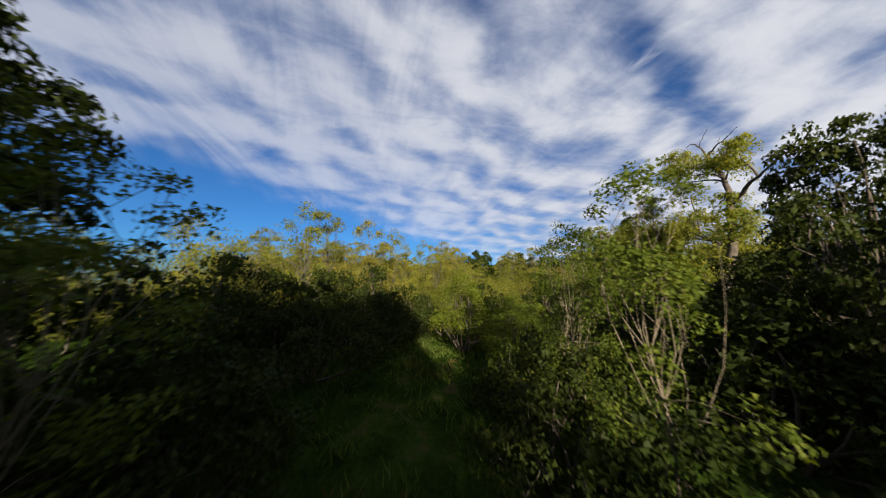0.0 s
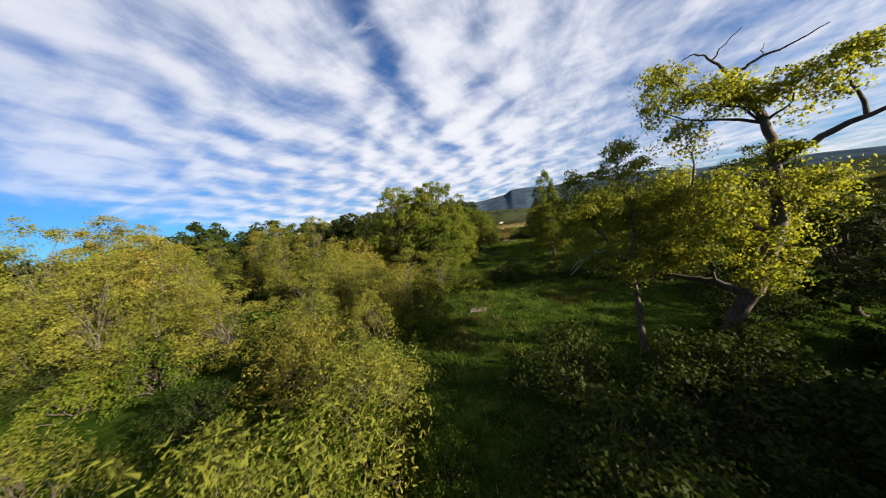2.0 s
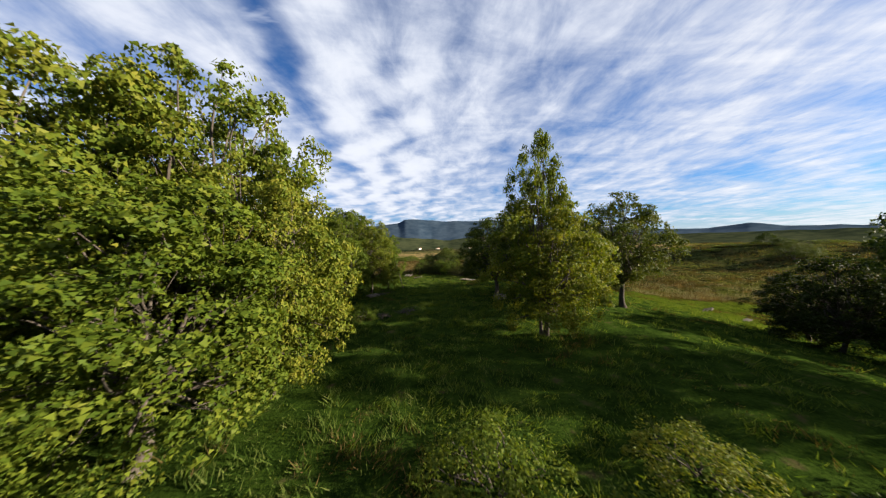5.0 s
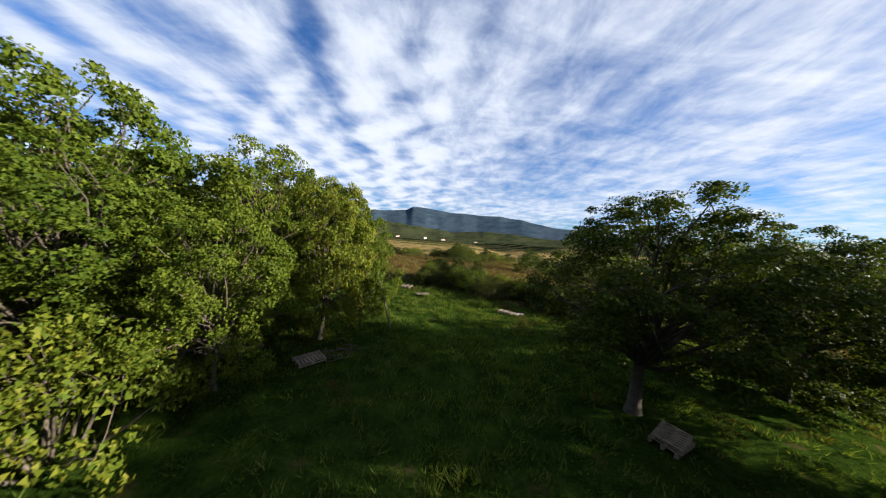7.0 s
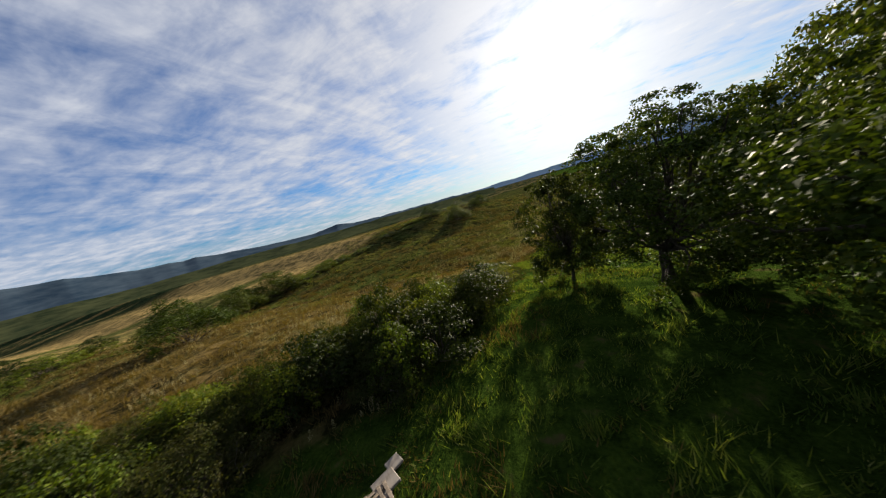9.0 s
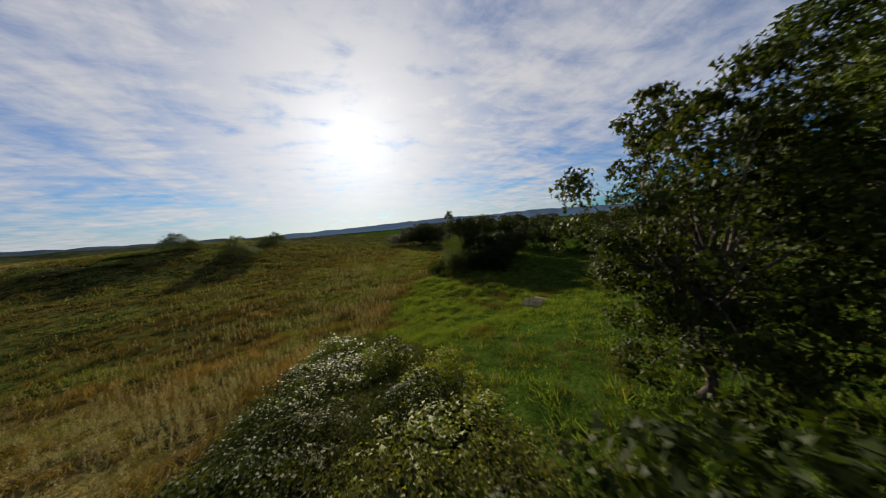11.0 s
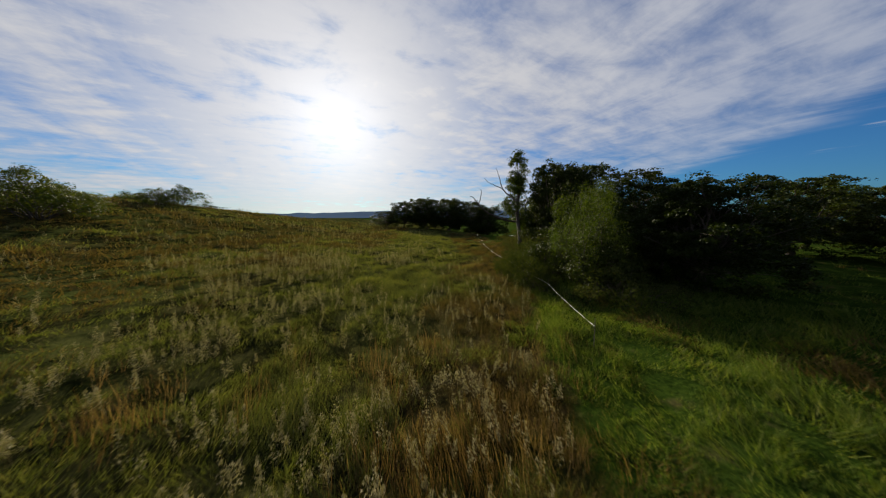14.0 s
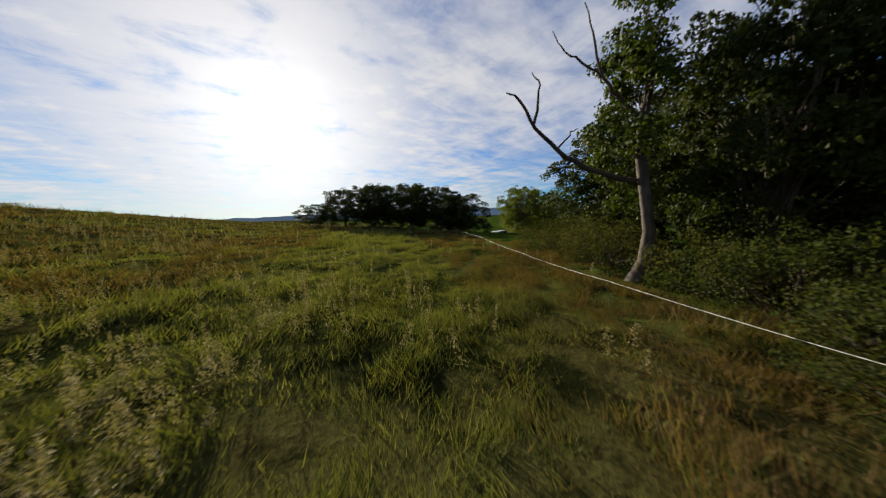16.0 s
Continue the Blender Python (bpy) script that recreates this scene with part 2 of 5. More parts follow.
M_WIRE = plain_material("white_fence_tape", (0.6, 0.6, 0.57), (0.8, 0.8, 0.77), 30, 0.6)


# ---- mesh helpers ----
def quick_mesh(name, verts, faces):
    """A mesh from numpy arrays; all faces have the same number of corners."""
    me = bpy.data.meshes.new(name)
    nf, k = faces.shape
    me.vertices.add(len(verts))
    me.vertices.foreach_set("co", np.ascontiguousarray(verts, np.float32).ravel())
    me.loops.add(nf * k)
    me.loops.foreach_set("vertex_index", np.ascontiguousarray(faces, np.int32).ravel())
    me.polygons.add(nf)
    me.polygons.foreach_set("loop_start", np.arange(0, nf * k, k, dtype=np.int32))
    me.update(calc_edges=True)
    return me


def part(name, me, material, parent=None, label=""):
    ob = new(name, me)
    if not me.materials:
        me.materials.append(material)
    ob.parent = parent
    return tagged(ob, label)


def smooth(me):
    me.polygons.foreach_set("use_smooth", np.ones(len(me.polygons), bool))
    return me


def unit(v):
    return v / np.maximum(np.linalg.norm(v, axis=-1, keepdims=True), 1e-9)


def leaf_blades(rng, centres, length, width, droop=0.0, facing=None, loose=0.7):
    """Pointed leaves, one slim triangle each, round the given centres, laid roughly across their facing."""
    k = len(centres)
    if facing is None:
        a = unit(rng.normal(size=(k, 3)) + np.array([0, 0, -droop]))
        b = unit(np.cross(a, rng.normal(size=(k, 3))))
    else:
        nrm = unit(unit(facing) + rng.normal(size=(k, 3)) * loose)
        a = unit(np.cross(nrm, rng.normal(size=(k, 3))))
        a[:, 2] -= droop * 0.5
        b = unit(np.cross(nrm, a))
    s = rng.uniform(0.65, 1.3, (k, 1))
    v = np.stack([centres + (b * width * 0.5 - a * length * 0.35) * s, centres - (b * width * 0.5 + a * length * 0.2) * s, centres + a * length * s * 0.6], 1)
    return v.reshape(-1, 3), np.arange(3 * k).reshape(k, 3)


def halved(mesh):
    """Quads cut into triangles."""
    v, f = mesh
    return v, np.concatenate([f[:, [0, 1, 2]], f[:, [0, 2, 3]]])


def tube(points, radii, sides=6):
    """A tapered tube along points."""
    p = np.array(points, float)
    t = unit(np.gradient(p, axis=0))
    ref = np.array([0.31, 0.95, 0.07])
    u = unit(np.cross(t, ref))
    w = np.cross(t, u)
    ang = np.linspace(0, 2 * math.pi, sides, endpoint=False)
    ring = u[:, None] * np.cos(ang)[None, :, None] + w[:, None] * np.sin(ang)[None, :, None]
    v = (p[:, None] + ring * np.array(radii)[:, None, None]).reshape(-1, 3)
    f = []
    for i in range(len(p) - 1):
        for j in range(sides):
            q = (j + 1) % sides
            f.append((i * sides + j, i * sides + q, (i + 1) * sides + q, (i + 1) * sides + j))
    return v, np.array(f)


def join(pieces):
    vs, fs, o = [], [], 0
    for v, f in pieces:
        vs.append(v), fs.append(f + o)
        o += len(v)
    return np.concatenate(vs), np.concatenate(fs)


def bent(rng, a, b, steps=6, wobble=0.08, sag=0.0):
    """Points from a to b with a natural bend."""
    a, b = np.array(a, float), np.array(b, float)
    s = np.linspace(0, 1, steps)[:, None]
    size = np.linalg.norm(b - a)
    p = a + (b - a) * s
    k = rng.normal(size=3) * wobble * size
    p = p + np.sin(s * math.pi) * k + np.sin(s * 2 * math.pi) * rng.normal(size=3) * wobble * 0.5 * size
    p[:, 2] += np.sin(s[:, 0] * math.pi) * sag * size
    return p


# ---- the lie of the land ----
# the edge between the mown green strip and the dry meadow, west to east
EDGE = [(-102, 95.2), (-28.9, 81.6), (-21.5, 77.2), (-18, 73.6), (-16, 71.2), (-13, 70.0), (-7, 69.2), (-1.4, 68.8), (3, 70.4), (7.5, 71.0), (19.5, 66.0), (25.3, 61.6), (30.0, 57.2), (35.0, 53.8), (42.0, 49.0), (78.2, 32.3), (204, -17)]


def step(a, b, x):
    t = np.clip((x - a) / (b - a), 0, 1)
    return t * t * (3 - 2 * t)


def north_of_edge(x, y):
    """Metres to the dry side of the edge."""
    ex, ey = np.array(EDGE, float).T
    return (y - np.interp(x, ex, ey)) * 0.9


def lie(x, y):
    """Height of the ground."""
    x, y = np.asarray(x, float), np.asarray(y, float)
    d = north_of_edge(x, y)
    z = -3.9 * step(-13.6, 15.3, x)
    z = z + step(6.8, 27, x) * (0.038 * np.clip(d, 0, 55) + 0.12 * np.clip(d - 22, 0, 33) * step(36, 62, x)) * step(0, 14, d) * (1 - 0.8 * step(72, 130, x))
    z = z - 2.8 * step(46, 66, x) * step(42, 28, y)
    far = np.hypot(x - 8, y - 42)
    return z - 36 * step(150, 1500, far)


def bumps(x, y):
    return 0.05 * np.sin(x * 1.7 + np.sin(y * 1.3)) + 0.05 * np.sin(y * 2.1 + 1.3 * np.sin(x * 0.9)) + 0.04 * np.sin(x * 3.3 + y * 2.7)


def axis(lo, hi, fine, reach, count):
    out = np.geomspace(fine, reach, count)
    return np.concatenate([(lo - np.cumsum(out))[::-1], np.arange(lo, hi, fine), hi + np.concatenate([[0], np.cumsum(out)])])


def build_ground():
    xs, ys = axis(-95, 125, 1.2, 500, 40), axis(-50, 140, 1.2, 500, 40)
    X, Y = np.meshgrid(xs, ys)
    Z = lie(X, Y) + bumps(X, Y)
    v = np.stack([X, Y, Z], -1).reshape(-1, 3)
    nx, ny = len(xs), len(ys)
    i = (np.arange(ny - 1)[:, None] * nx + np.arange(nx - 1)[None]).ravel()
    me = smooth(quick_mesh("ground", v, np.stack([i, i + 1, i + nx + 1, i + nx], 1)))
    d = north_of_edge(v[:, 0], v[:, 1])
    dry = me.attributes.new("dry", "FLOAT", "POINT")
    dry.data.foreach_set("value", step(-0.9, 1.5, d).astype(np.float32))
    lane = step(12, 26, v[:, 0]) * step(3.0, 5.5, d) * (1 - step(11, 15, d)) * (1 - step(60, 75, v[:, 0]))
    lane = np.maximum(lane, 0.8 * step(8, 22, v[:, 0]) * step(6, 11, d))
    gold = me.attributes.new("gold", "FLOAT", "POINT")
    gold.data.foreach_set("value", (step(14, -6, v[:, 0]) * step(4, 9, d) * (1 - step(34, 40, d))).astype(np.float32))
    lush = me.attributes.new("lush", "FLOAT", "POINT")
    lush.data.foreach_set("value", lane.astype(np.float32))
    m = bpy.data.materials.new("meadow_ground")
    m.use_nodes = True
    n = Nodes(m.node_tree)
    pos = n.add("ShaderNodeTexCoord").outputs["Object"]
    at_node = n.add("ShaderNodeAttribute")
    at_node.attribute_name = "dry"
    fine, mid, wide = n.noise(pos, 9, 5, 0.7), n.noise(pos, 1.1, 4), n.noise(pos, 0.16, 3)
    green = n.mix(n.ramp(n.math("ADD", n.math("MULTIPLY", fine, 0.5), n.math("MULTIPLY", mid, 0.5)), 0.35, 0.68), (0.008, 0.017, 0.003, 1), (0.032, 0.056, 0.008, 1))
    green = n.mix(n.ramp(mid, 0.6, 0.75), green, (0.055, 0.045, 0.02, 1))
    tan = n.mix(n.ramp(n.math("ADD", n.math("MULTIPLY", fine, 0.55), n.math("MULTIPLY", mid, 0.45)), 0.35, 0.66), (0.011, 0.010, 0.005, 1), (0.052, 0.041, 0.018, 1))
    tan = n.mix(n.ramp(wide, 0.40, 0.58), tan, (0.040, 0.055, 0.013, 1))
    lush_node = n.add("ShaderNodeAttribute")
    lush_node.attribute_name = "lush"
    tan = n.mix(n.math("MULTIPLY", lush_node.outputs["Fac"], n.ramp(mid, 0.3, 0.6, 0.35, 0.9)), tan, (0.038, 0.042, 0.014, 1))
    gold_node = n.add("ShaderNodeAttribute")
    gold_node.attribute_name = "gold"
    tan = n.mix(n.math("MULTIPLY", gold_node.outputs["Fac"], n.ramp(mid, 0.25, 0.6, 0.3, 0.85)), tan, (0.105, 0.078, 0.033, 1))
    strips = n.noise(n.mapped(pos, (0.4, 1.2, 1), turn=-15), 0.014, 2)
    far_field = n.mix(n.ramp(strips, 0.40, 0.46), (0.060, 0.066, 0.022, 1), (0.20, 0.150, 0.066, 1))
    length = n.add("ShaderNodeVectorMath")
    length.operation = "LENGTH"
    n.link(pos, length.inputs[0])
    split = n.add("ShaderNodeSeparateXYZ")
    n.link(pos, split.inputs[0])
    tan = n.mix(n.math("MULTIPLY", n.ramp(split.outputs[1], 117, 124), n.ramp(split.outputs[0], 75, 55)), tan, far_field)
    copse = n.noise(n.mapped(pos, (0.5, 1.0, 1), turn=-15), 0.035, 4, 0.6)
    tan = n.mix(n.ramp(length.outputs["Value"], 210, 270), tan, n.mix(n.ramp(copse, 0.50, 0.56), (0.012, 0.020, 0.011, 1), (0.085, 0.070, 0.034, 1)))
    # Dark cool patches put the shade between tufts into the ground colour.
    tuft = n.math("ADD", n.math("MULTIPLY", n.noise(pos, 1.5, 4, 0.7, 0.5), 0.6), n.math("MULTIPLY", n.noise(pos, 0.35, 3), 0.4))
    tuft_shade = n.add("ShaderNodeMix")
    tuft_shade.data_type, tuft_shade.blend_type = "RGBA", "MULTIPLY"
    tuft_shade.inputs[0].default_value = 1.0
    n.link(tan, tuft_shade.inputs[6])
    n.link(n.mix(n.ramp(tuft, 0.42, 0.58), (0.25, 0.29, 0.30, 1), (1.25, 1.2, 1.1, 1)), tuft_shade.inputs[7])
    tan = tuft_shade.outputs[2]
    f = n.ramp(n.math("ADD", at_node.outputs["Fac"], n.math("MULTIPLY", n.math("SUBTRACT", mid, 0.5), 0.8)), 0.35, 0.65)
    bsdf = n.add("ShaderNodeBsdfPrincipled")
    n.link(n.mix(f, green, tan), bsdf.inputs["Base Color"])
    bsdf.inputs["Roughness"].default_value = 1.0
    bsdf.inputs["Specular IOR Level"].default_value = 0.0
    bp = n.add("ShaderNodeBump")
    bp.inputs["Strength"].default_value, bp.inputs["Distance"].default_value = 1.0, 0.12
    n.link(fine, bp.inputs["Height"])
    n.link(bp.outputs[0], bsdf.inputs["Normal"])
    out = n.add("ShaderNodeOutputMaterial")
    n.link(bsdf.outputs[0], out.inputs[0])
    tagged(part("ground", me, m), "uneven grassy ground, green orchard beside a dry tan meadow", "ground", kind="structure")


build_ground()


def at(x, y, turn=0.0, s=1.0, sz=None, sink=0.05):
    """The pose of a thing that stands on the ground."""
    return pose(x, y, float(lie(x, y)) - sink, 0, 0, turn) @ Matrix.Diagonal((s, s, sz or s, 1))


# ---- far hills ----
def build_ridge(name, label, dist, profile, material, seed):
    """A wooded ridge: elevation in degrees over bearing in degrees, falling off to the plain on both sides."""
    rng = np.random.default_rng(seed)
    az = np.linspace(profile[0][0], profile[-1][0], 420)
    el = np.interp(az, *np.array(profile, float).T)

    def wander(count, size):
        return np.interp(az, np.linspace(az[0], az[-1], count), rng.normal(size=count)) * size

    top = 5 + dist * np.tan(np.radians(el + wander(70, 0.06)))
    rows = [(-0.5, 0.0), (-0.38, 0.12), (-0.28, 0.3), (-0.18, 0.5), (-0.09, 0.74), (-0.03, 0.9), (0.0, 1.0), (0.10, 0.9), (0.3, 0.0)]
    v = []
    spur, gully = wander(40, 0.008), wander(40, 0.03)
    for k, (off, h) in enumerate(rows):
        low = (1 - h) * (0 < k < 6)
        r = dist * (1 + off * 0.5 + spur * low)
        a = np.radians(az)
        hh = -36 + (top + 36) * h * (1 + gully * low)
        v.append(np.stack([r * np.sin(a), 40 + r * np.cos(a), hh], 1))
    n = len(az)
    i = (np.arange(len(rows) - 1)[:, None] * n + np.arange(n - 1)[None]).ravel()
    me = smooth(quick_mesh(name, np.concatenate(v), np.stack([i, i + 1, i + n + 1, i + n], 1)))
    tagged(part(name, me, material), label, "hills", kind="structure")


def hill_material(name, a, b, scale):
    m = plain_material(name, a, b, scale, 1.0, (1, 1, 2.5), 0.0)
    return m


# Distance haze is put into the ridge's blue base colour.
build_ridge("far_ridge", "long haze-blue wooded mountain ridge with a cliff end", 3200,
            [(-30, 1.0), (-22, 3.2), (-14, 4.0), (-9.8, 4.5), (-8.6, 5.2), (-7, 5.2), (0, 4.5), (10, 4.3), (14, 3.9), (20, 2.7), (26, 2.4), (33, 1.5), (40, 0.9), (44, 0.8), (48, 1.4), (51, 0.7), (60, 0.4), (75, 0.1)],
            hill_material("haze_blue_ridge", (0.012, 0.024, 0.042), (0.040, 0.058, 0.080), 0.012), 3)
build_ridge("near_hills", "low wooded hills with scattered fields", 1400,
            [(-60, 0.18), (-40, 0.60), (-25, 1.56), (-16, 1.92), (-8, 1.32), (0, 0.60), (6, 1.14), (12, 0.96), (20, 0.42), (30, 0.54), (40, 0.18), (55, 0.06), (80, -0.30)],
            hill_material("hill_woods", (0.006, 0.012, 0.008), (0.040, 0.046, 0.022), 0.035), 4)
# The blue of these hills is haze, held in their colour.
build_ridge("south_ridge", "faint haze-blue hills on the horizon", 4000,
            [(70, -0.2), (88, 0.15), (100, 0.5), (112, 0.9), (122, 0.7), (130, 1.0), (140, 0.7), (165, 0.1)], hill_material("haze_blue_hills", (0.045, 0.075, 0.13), (0.06, 0.095, 0.15), 0.01), 5)


# farmhouses on the near hills: bearing, distance, height of the ground, turn, length
HOUSES = [(-2.6, 1180, -24, 20, 16), (-6.4, 1190, -21, 70, 22), (4.2, 1170, -25, 10, 14), (-12, 1180, -22, 40, 18), (9.5, 1160, -26, 0, 15)]


# ---- trees and shrubs ----
def two_tone(name, leaves, wood, leaf_mat, wood_mat):
    """Leaves and the thin wood that carries them, as one mesh with two materials."""
    v, f = join([leaves, halved(wood)])
    me = quick_mesh(name, v, f)
    me.materials.append(leaf_mat), me.materials.append(wood_mat)
    idx = np.zeros(len(f), np.int32)
    idx[len(leaves[1]):] = 1
    me.polygons.foreach_set("material_index", idx)
    return me


def crown_lobes(rng, radius, low, high, count):
    """The masses of a crown: centres and radii, in an uneven dome of separate bosses with gaps."""
    mid, half = (low + high) / 2, (high - low) / 2
    out = []
    for k in range(count):
        f = (k + 0.5) / count
        a = k * 2.39996 + rng.uniform(-0.55, 0.55)
        size = radius * rng.uniform(0.13, 0.29)
        el = math.asin(max(-1, min(1, 1.9 * f - 0.93)))
        r = (radius - size * 0.7) * math.cos(el) ** 0.8 * rng.uniform(0.5, 1.12)
        z = mid + (half - size * 0.5) * math.sin(el) * rng.uniform(0.82, 1.1)
        out.append((np.array([r * math.cos(a), r * math.sin(a), max(z, low + size * 0.4)]), size))
    for k in range(count // 5):
        a, r = k * 2.39996, radius * rng.uniform(0.15, 0.55)
        out.append((np.array([r * math.cos(a), r * math.sin(a), mid + half * rng.uniform(-0.55, 0.5)]), radius * rng.uniform(0.2, 0.28)))
    for k in range(6):
        a, r = rng.uniform(0, 6.28), radius * rng.uniform(0.05, 0.55)
        out.append((np.array([r * math.cos(a), r * math.sin(a), high - 0.9 * (r / radius) ** 2 * half + rng.uniform(-0.1, 0.35)]), radius * 0.13))
    return out


def leafy_clumps(rng, cs, outs, per, length, width, spread, droop, tall=0.7):
    """Sprays of leaves: each a small ragged dome, densest on its outer and upper side."""
    k = len(cs)
    d = unit(rng.normal(size=(k, per, 3)) + unit(outs)[:, None] * 0.45 + np.array([0, 0, 0.35]))
    size = spread * rng.uniform(0.55, 1.45, (k, 1, 1)) * rng.uniform(0.45, 1.15, (k, per, 1)) ** 0.7
    skew = np.stack([rng.uniform(0.7, 1.35, k), rng.uniform(0.7, 1.35, k), np.full(k, tall)], 1)[:, None]
    pts = (cs[:, None] + d * size * skew).reshape(-1, 3)
    pts[:, 2] = np.maximum(pts[:, 2], 0.03)
    return leaf_blades(rng, pts, length, width, droop, (d + unit(outs)[:, None] * 0.3).reshape(-1, 3), 0.6)


def build_tree(name, label, category, seed, height, radius, low, lobes, clumps, per, leaf, leaves_mat, bark=None, fork=0.32, thick=0.16, spread=0.22, lean=(0, 0), droop=0.3, masses=None, wide=0.7, wobble=0.06, spine=None):
    """Trunk, limbs and a crown of many small leaves in uneven clumps."""
    bark = bark or M_BARK
    rng = np.random.default_rng(seed)
    root = new(name)
    tagged(root, label, category)
    top = np.array([lean[0], lean[1], height * fork])
    trunk = bent(rng, (0, 0, -0.1), top, 7, wobble)
    flare = np.array([1.5, 1.1, 1, 1, 1, 1, 1])
    part("trunk", smooth(quick_mesh("trunk", *tube(trunk, np.linspace(thick * 1.2, thick * 0.75, 7) * flare, 9))), bark, root)
    twigs, cs, outs = [], [], []
    heart = np.array([lean[0], lean[1], low + (height - low) * 0.35])
    lumps = masses or crown_lobes(rng, radius, low, height, lobes)
    mean = sum(s for _, s in lumps) / len(lumps)
    for k, (c, size) in enumerate(lumps):
        c = c + np.array([lean[0], lean[1], 0]) * 1.2 * (masses is None)
        foot = trunk[rng.integers(4, 7)]
        if spine is not None:
            below = [q for q in np.array(spine, float) if q[2] < c[2] - 0.2] or [foot]
            foot = min(below, key=lambda q: np.linalg.norm(q - c))
        path = bent(rng, foot, c, 6, 0.06, 0.06)
        limb = tube(path, np.linspace(thick * (0.2 if masses else 0.45), thick * (0.05 if masses else 0.1), 6), 5)
        if k % 3 == 0 or masses:
            part("limb", smooth(quick_mesh("limb", *limb)), bark, root)
        else:
            twigs.append(limb)
        away = unit(c - heart)
        for _ in range(max(2, int(clumps * (size / mean) ** 2))):
            d = unit(rng.normal(size=3) + away * 0.75 + np.array([0, 0, 0.25]))
            q = c + d * size * rng.uniform(0.55, 1.08)
            if q[2] < low * 0.8:
                continue
            cs.append(q), outs.append(d + away * 0.4)
            if rng.random() < 0.12:
                twigs.append(tube(bent(rng, path[rng.integers(2, 6)], q, 4, 0.14), np.linspace(thick * 0.1, 0.008, 4), 3))
    leaves = leafy_clumps(rng, np.array(cs), np.array(outs), per, leaf, leaf * wide, spread, droop)
    part("crown", two_tone("crown", leaves, join(twigs), leaves_mat, bark), leaves_mat, root)
    return root


def build_shrub(name, label, category, seed, height, radius, clumps, per, leaf, mat, spread=0.17, stems=6, bark=None, upright=0.0, slim=0.6):
    """Stems from the ground under a ragged mound of leafy bosses."""
    bark = bark or M_BARK
    rng = np.random.default_rng(seed)
    root = new(name)
    tagged(root, label, category)
    cs, outs, twigs = [], [], []
    count = 13
    bosses = []
    for k in range(count):
        a, f = k * 2.39996 + rng.uniform(-0.4, 0.4), math.sqrt((k + 0.4) / count)
        size = radius * rng.uniform(0.24, 0.40)
        top = height * (1 - 0.62 * f * f) * rng.uniform(0.72, 1.08)
        c = np.array([f * radius * 0.82 * math.cos(a), f * radius * 0.82 * math.sin(a), max(0.25 * height, top - size * 0.7)])
        bosses.append((c, size))
        stem = tube(bent(rng, (c[0] * 0.2, c[1] * 0.2, -0.05), c, 5, 0.1), np.linspace(0.05, 0.012, 5), 4)
        if k < stems:
            part("stem", smooth(quick_mesh("stem", *stem)), bark, root)
        else:
            twigs.append(stem)
    for k in range(clumps):
        c, size = bosses[k % count]
        away = unit(c * np.array([1, 1, 0.6]) + np.array([0, 0, 0.3]))
        d = unit(rng.normal(size=3) + away * 0.7)
        long = np.array([1, 1, 1 + upright * (1.6 if d[2] > 0 else 1.0)])
        q = c + d * size * rng.uniform(0.5, 1.1) * long
        q[2] = max(q[2], rng.uniform(0.05, 0.3))
        cs.append(q), outs.append(d + away * 0.3)
        if k % 4 == 0:
            twigs.append(tube(bent(rng, c * np.array([1, 1, 0.6]), q, 4, 0.1), np.linspace(0.018, 0.006, 4), 3))
    leaves = leafy_clumps(rng, np.array(cs), np.array(outs), per, leaf, leaf * slim, spread, -upright, 0.8 + upright)
    part("foliage", two_tone("foliage", leaves, join(twigs), mat, bark), mat, root)
    return root


OAK_LABEL = "rounded oak tree with green leaves standing in orchard grass"
OAK_A = build_tree("oak_tree", OAK_LABEL, "tree", 11, 9.5, 4.4, 0.4, 54, 9, 66, 0.145, M_OAK, spread=0.44, wide=0.85)
OAK_B = build_tree("oak_tree", OAK_LABEL, "tree", 12, 9.5, 4.4, 0.6, 52, 9, 60, 0.15, M_OAK, spread=0.46, lean=(0.5, 0.2), wide=0.85)
OAK_C = build_tree("oak_tree", "tall oak tree with a pointed crown and green leaves", "tree", 13, 9.5, 3.9, 0.9, 44, 9, 56, 0.15, M_OAK, spread=0.42, wide=0.85)
OAK_HIGH = build_tree("oak_tree", "spreading oak tree with a bare dark trunk in orchard grass", "tree", 16, 9.5, 4.4, 2.3, 50, 9, 56, 0.15, M_OAK_MID_SHADE, fork=0.33, thick=0.2, spread=0.46, lean=(0.35, 0.1), wide=0.85)
OAK_NEAR = build_tree("oak_tree", "spreading oak tree with a bare dark trunk in orchard grass", "tree", 16, 9.5, 4.4, 2.3, 54, 10, 110, 0.105, M_OAK_MID_SHADE, fork=0.33, thick=0.2, spread=0.42, lean=(0.35, 0.1), wide=0.85)
OAK_SKIRT = build_tree("oak_tree", "broad oak tree with boughs that sweep down to the grass", "tree", 18, 9.5, 4.4, 0.3, 54, 10, 80, 0.125, M_OAK_MID_SHADE, fork=0.33, thick=0.2, spread=0.44, lean=(0.3, 0.1), wide=0.85)
OAK_D = build_tree("oak_tree", "oak tree with a dense crown of shade-darkened leaves", "tree", 14, 9.5, 4.4, 0.3, 46, 9, 52, 0.17, M_OAK_DEEP_SHADE, spread=0.46, wide=0.85)
OAK_FAR = build_tree("oak_tree", "distant oak tree with a shade-darkened green crown", "tree", 15, 9.5, 4.4, 0.4, 34, 7, 26, 0.40, M_OAK_DEEP_SHADE, spread=0.6, wide=0.85)
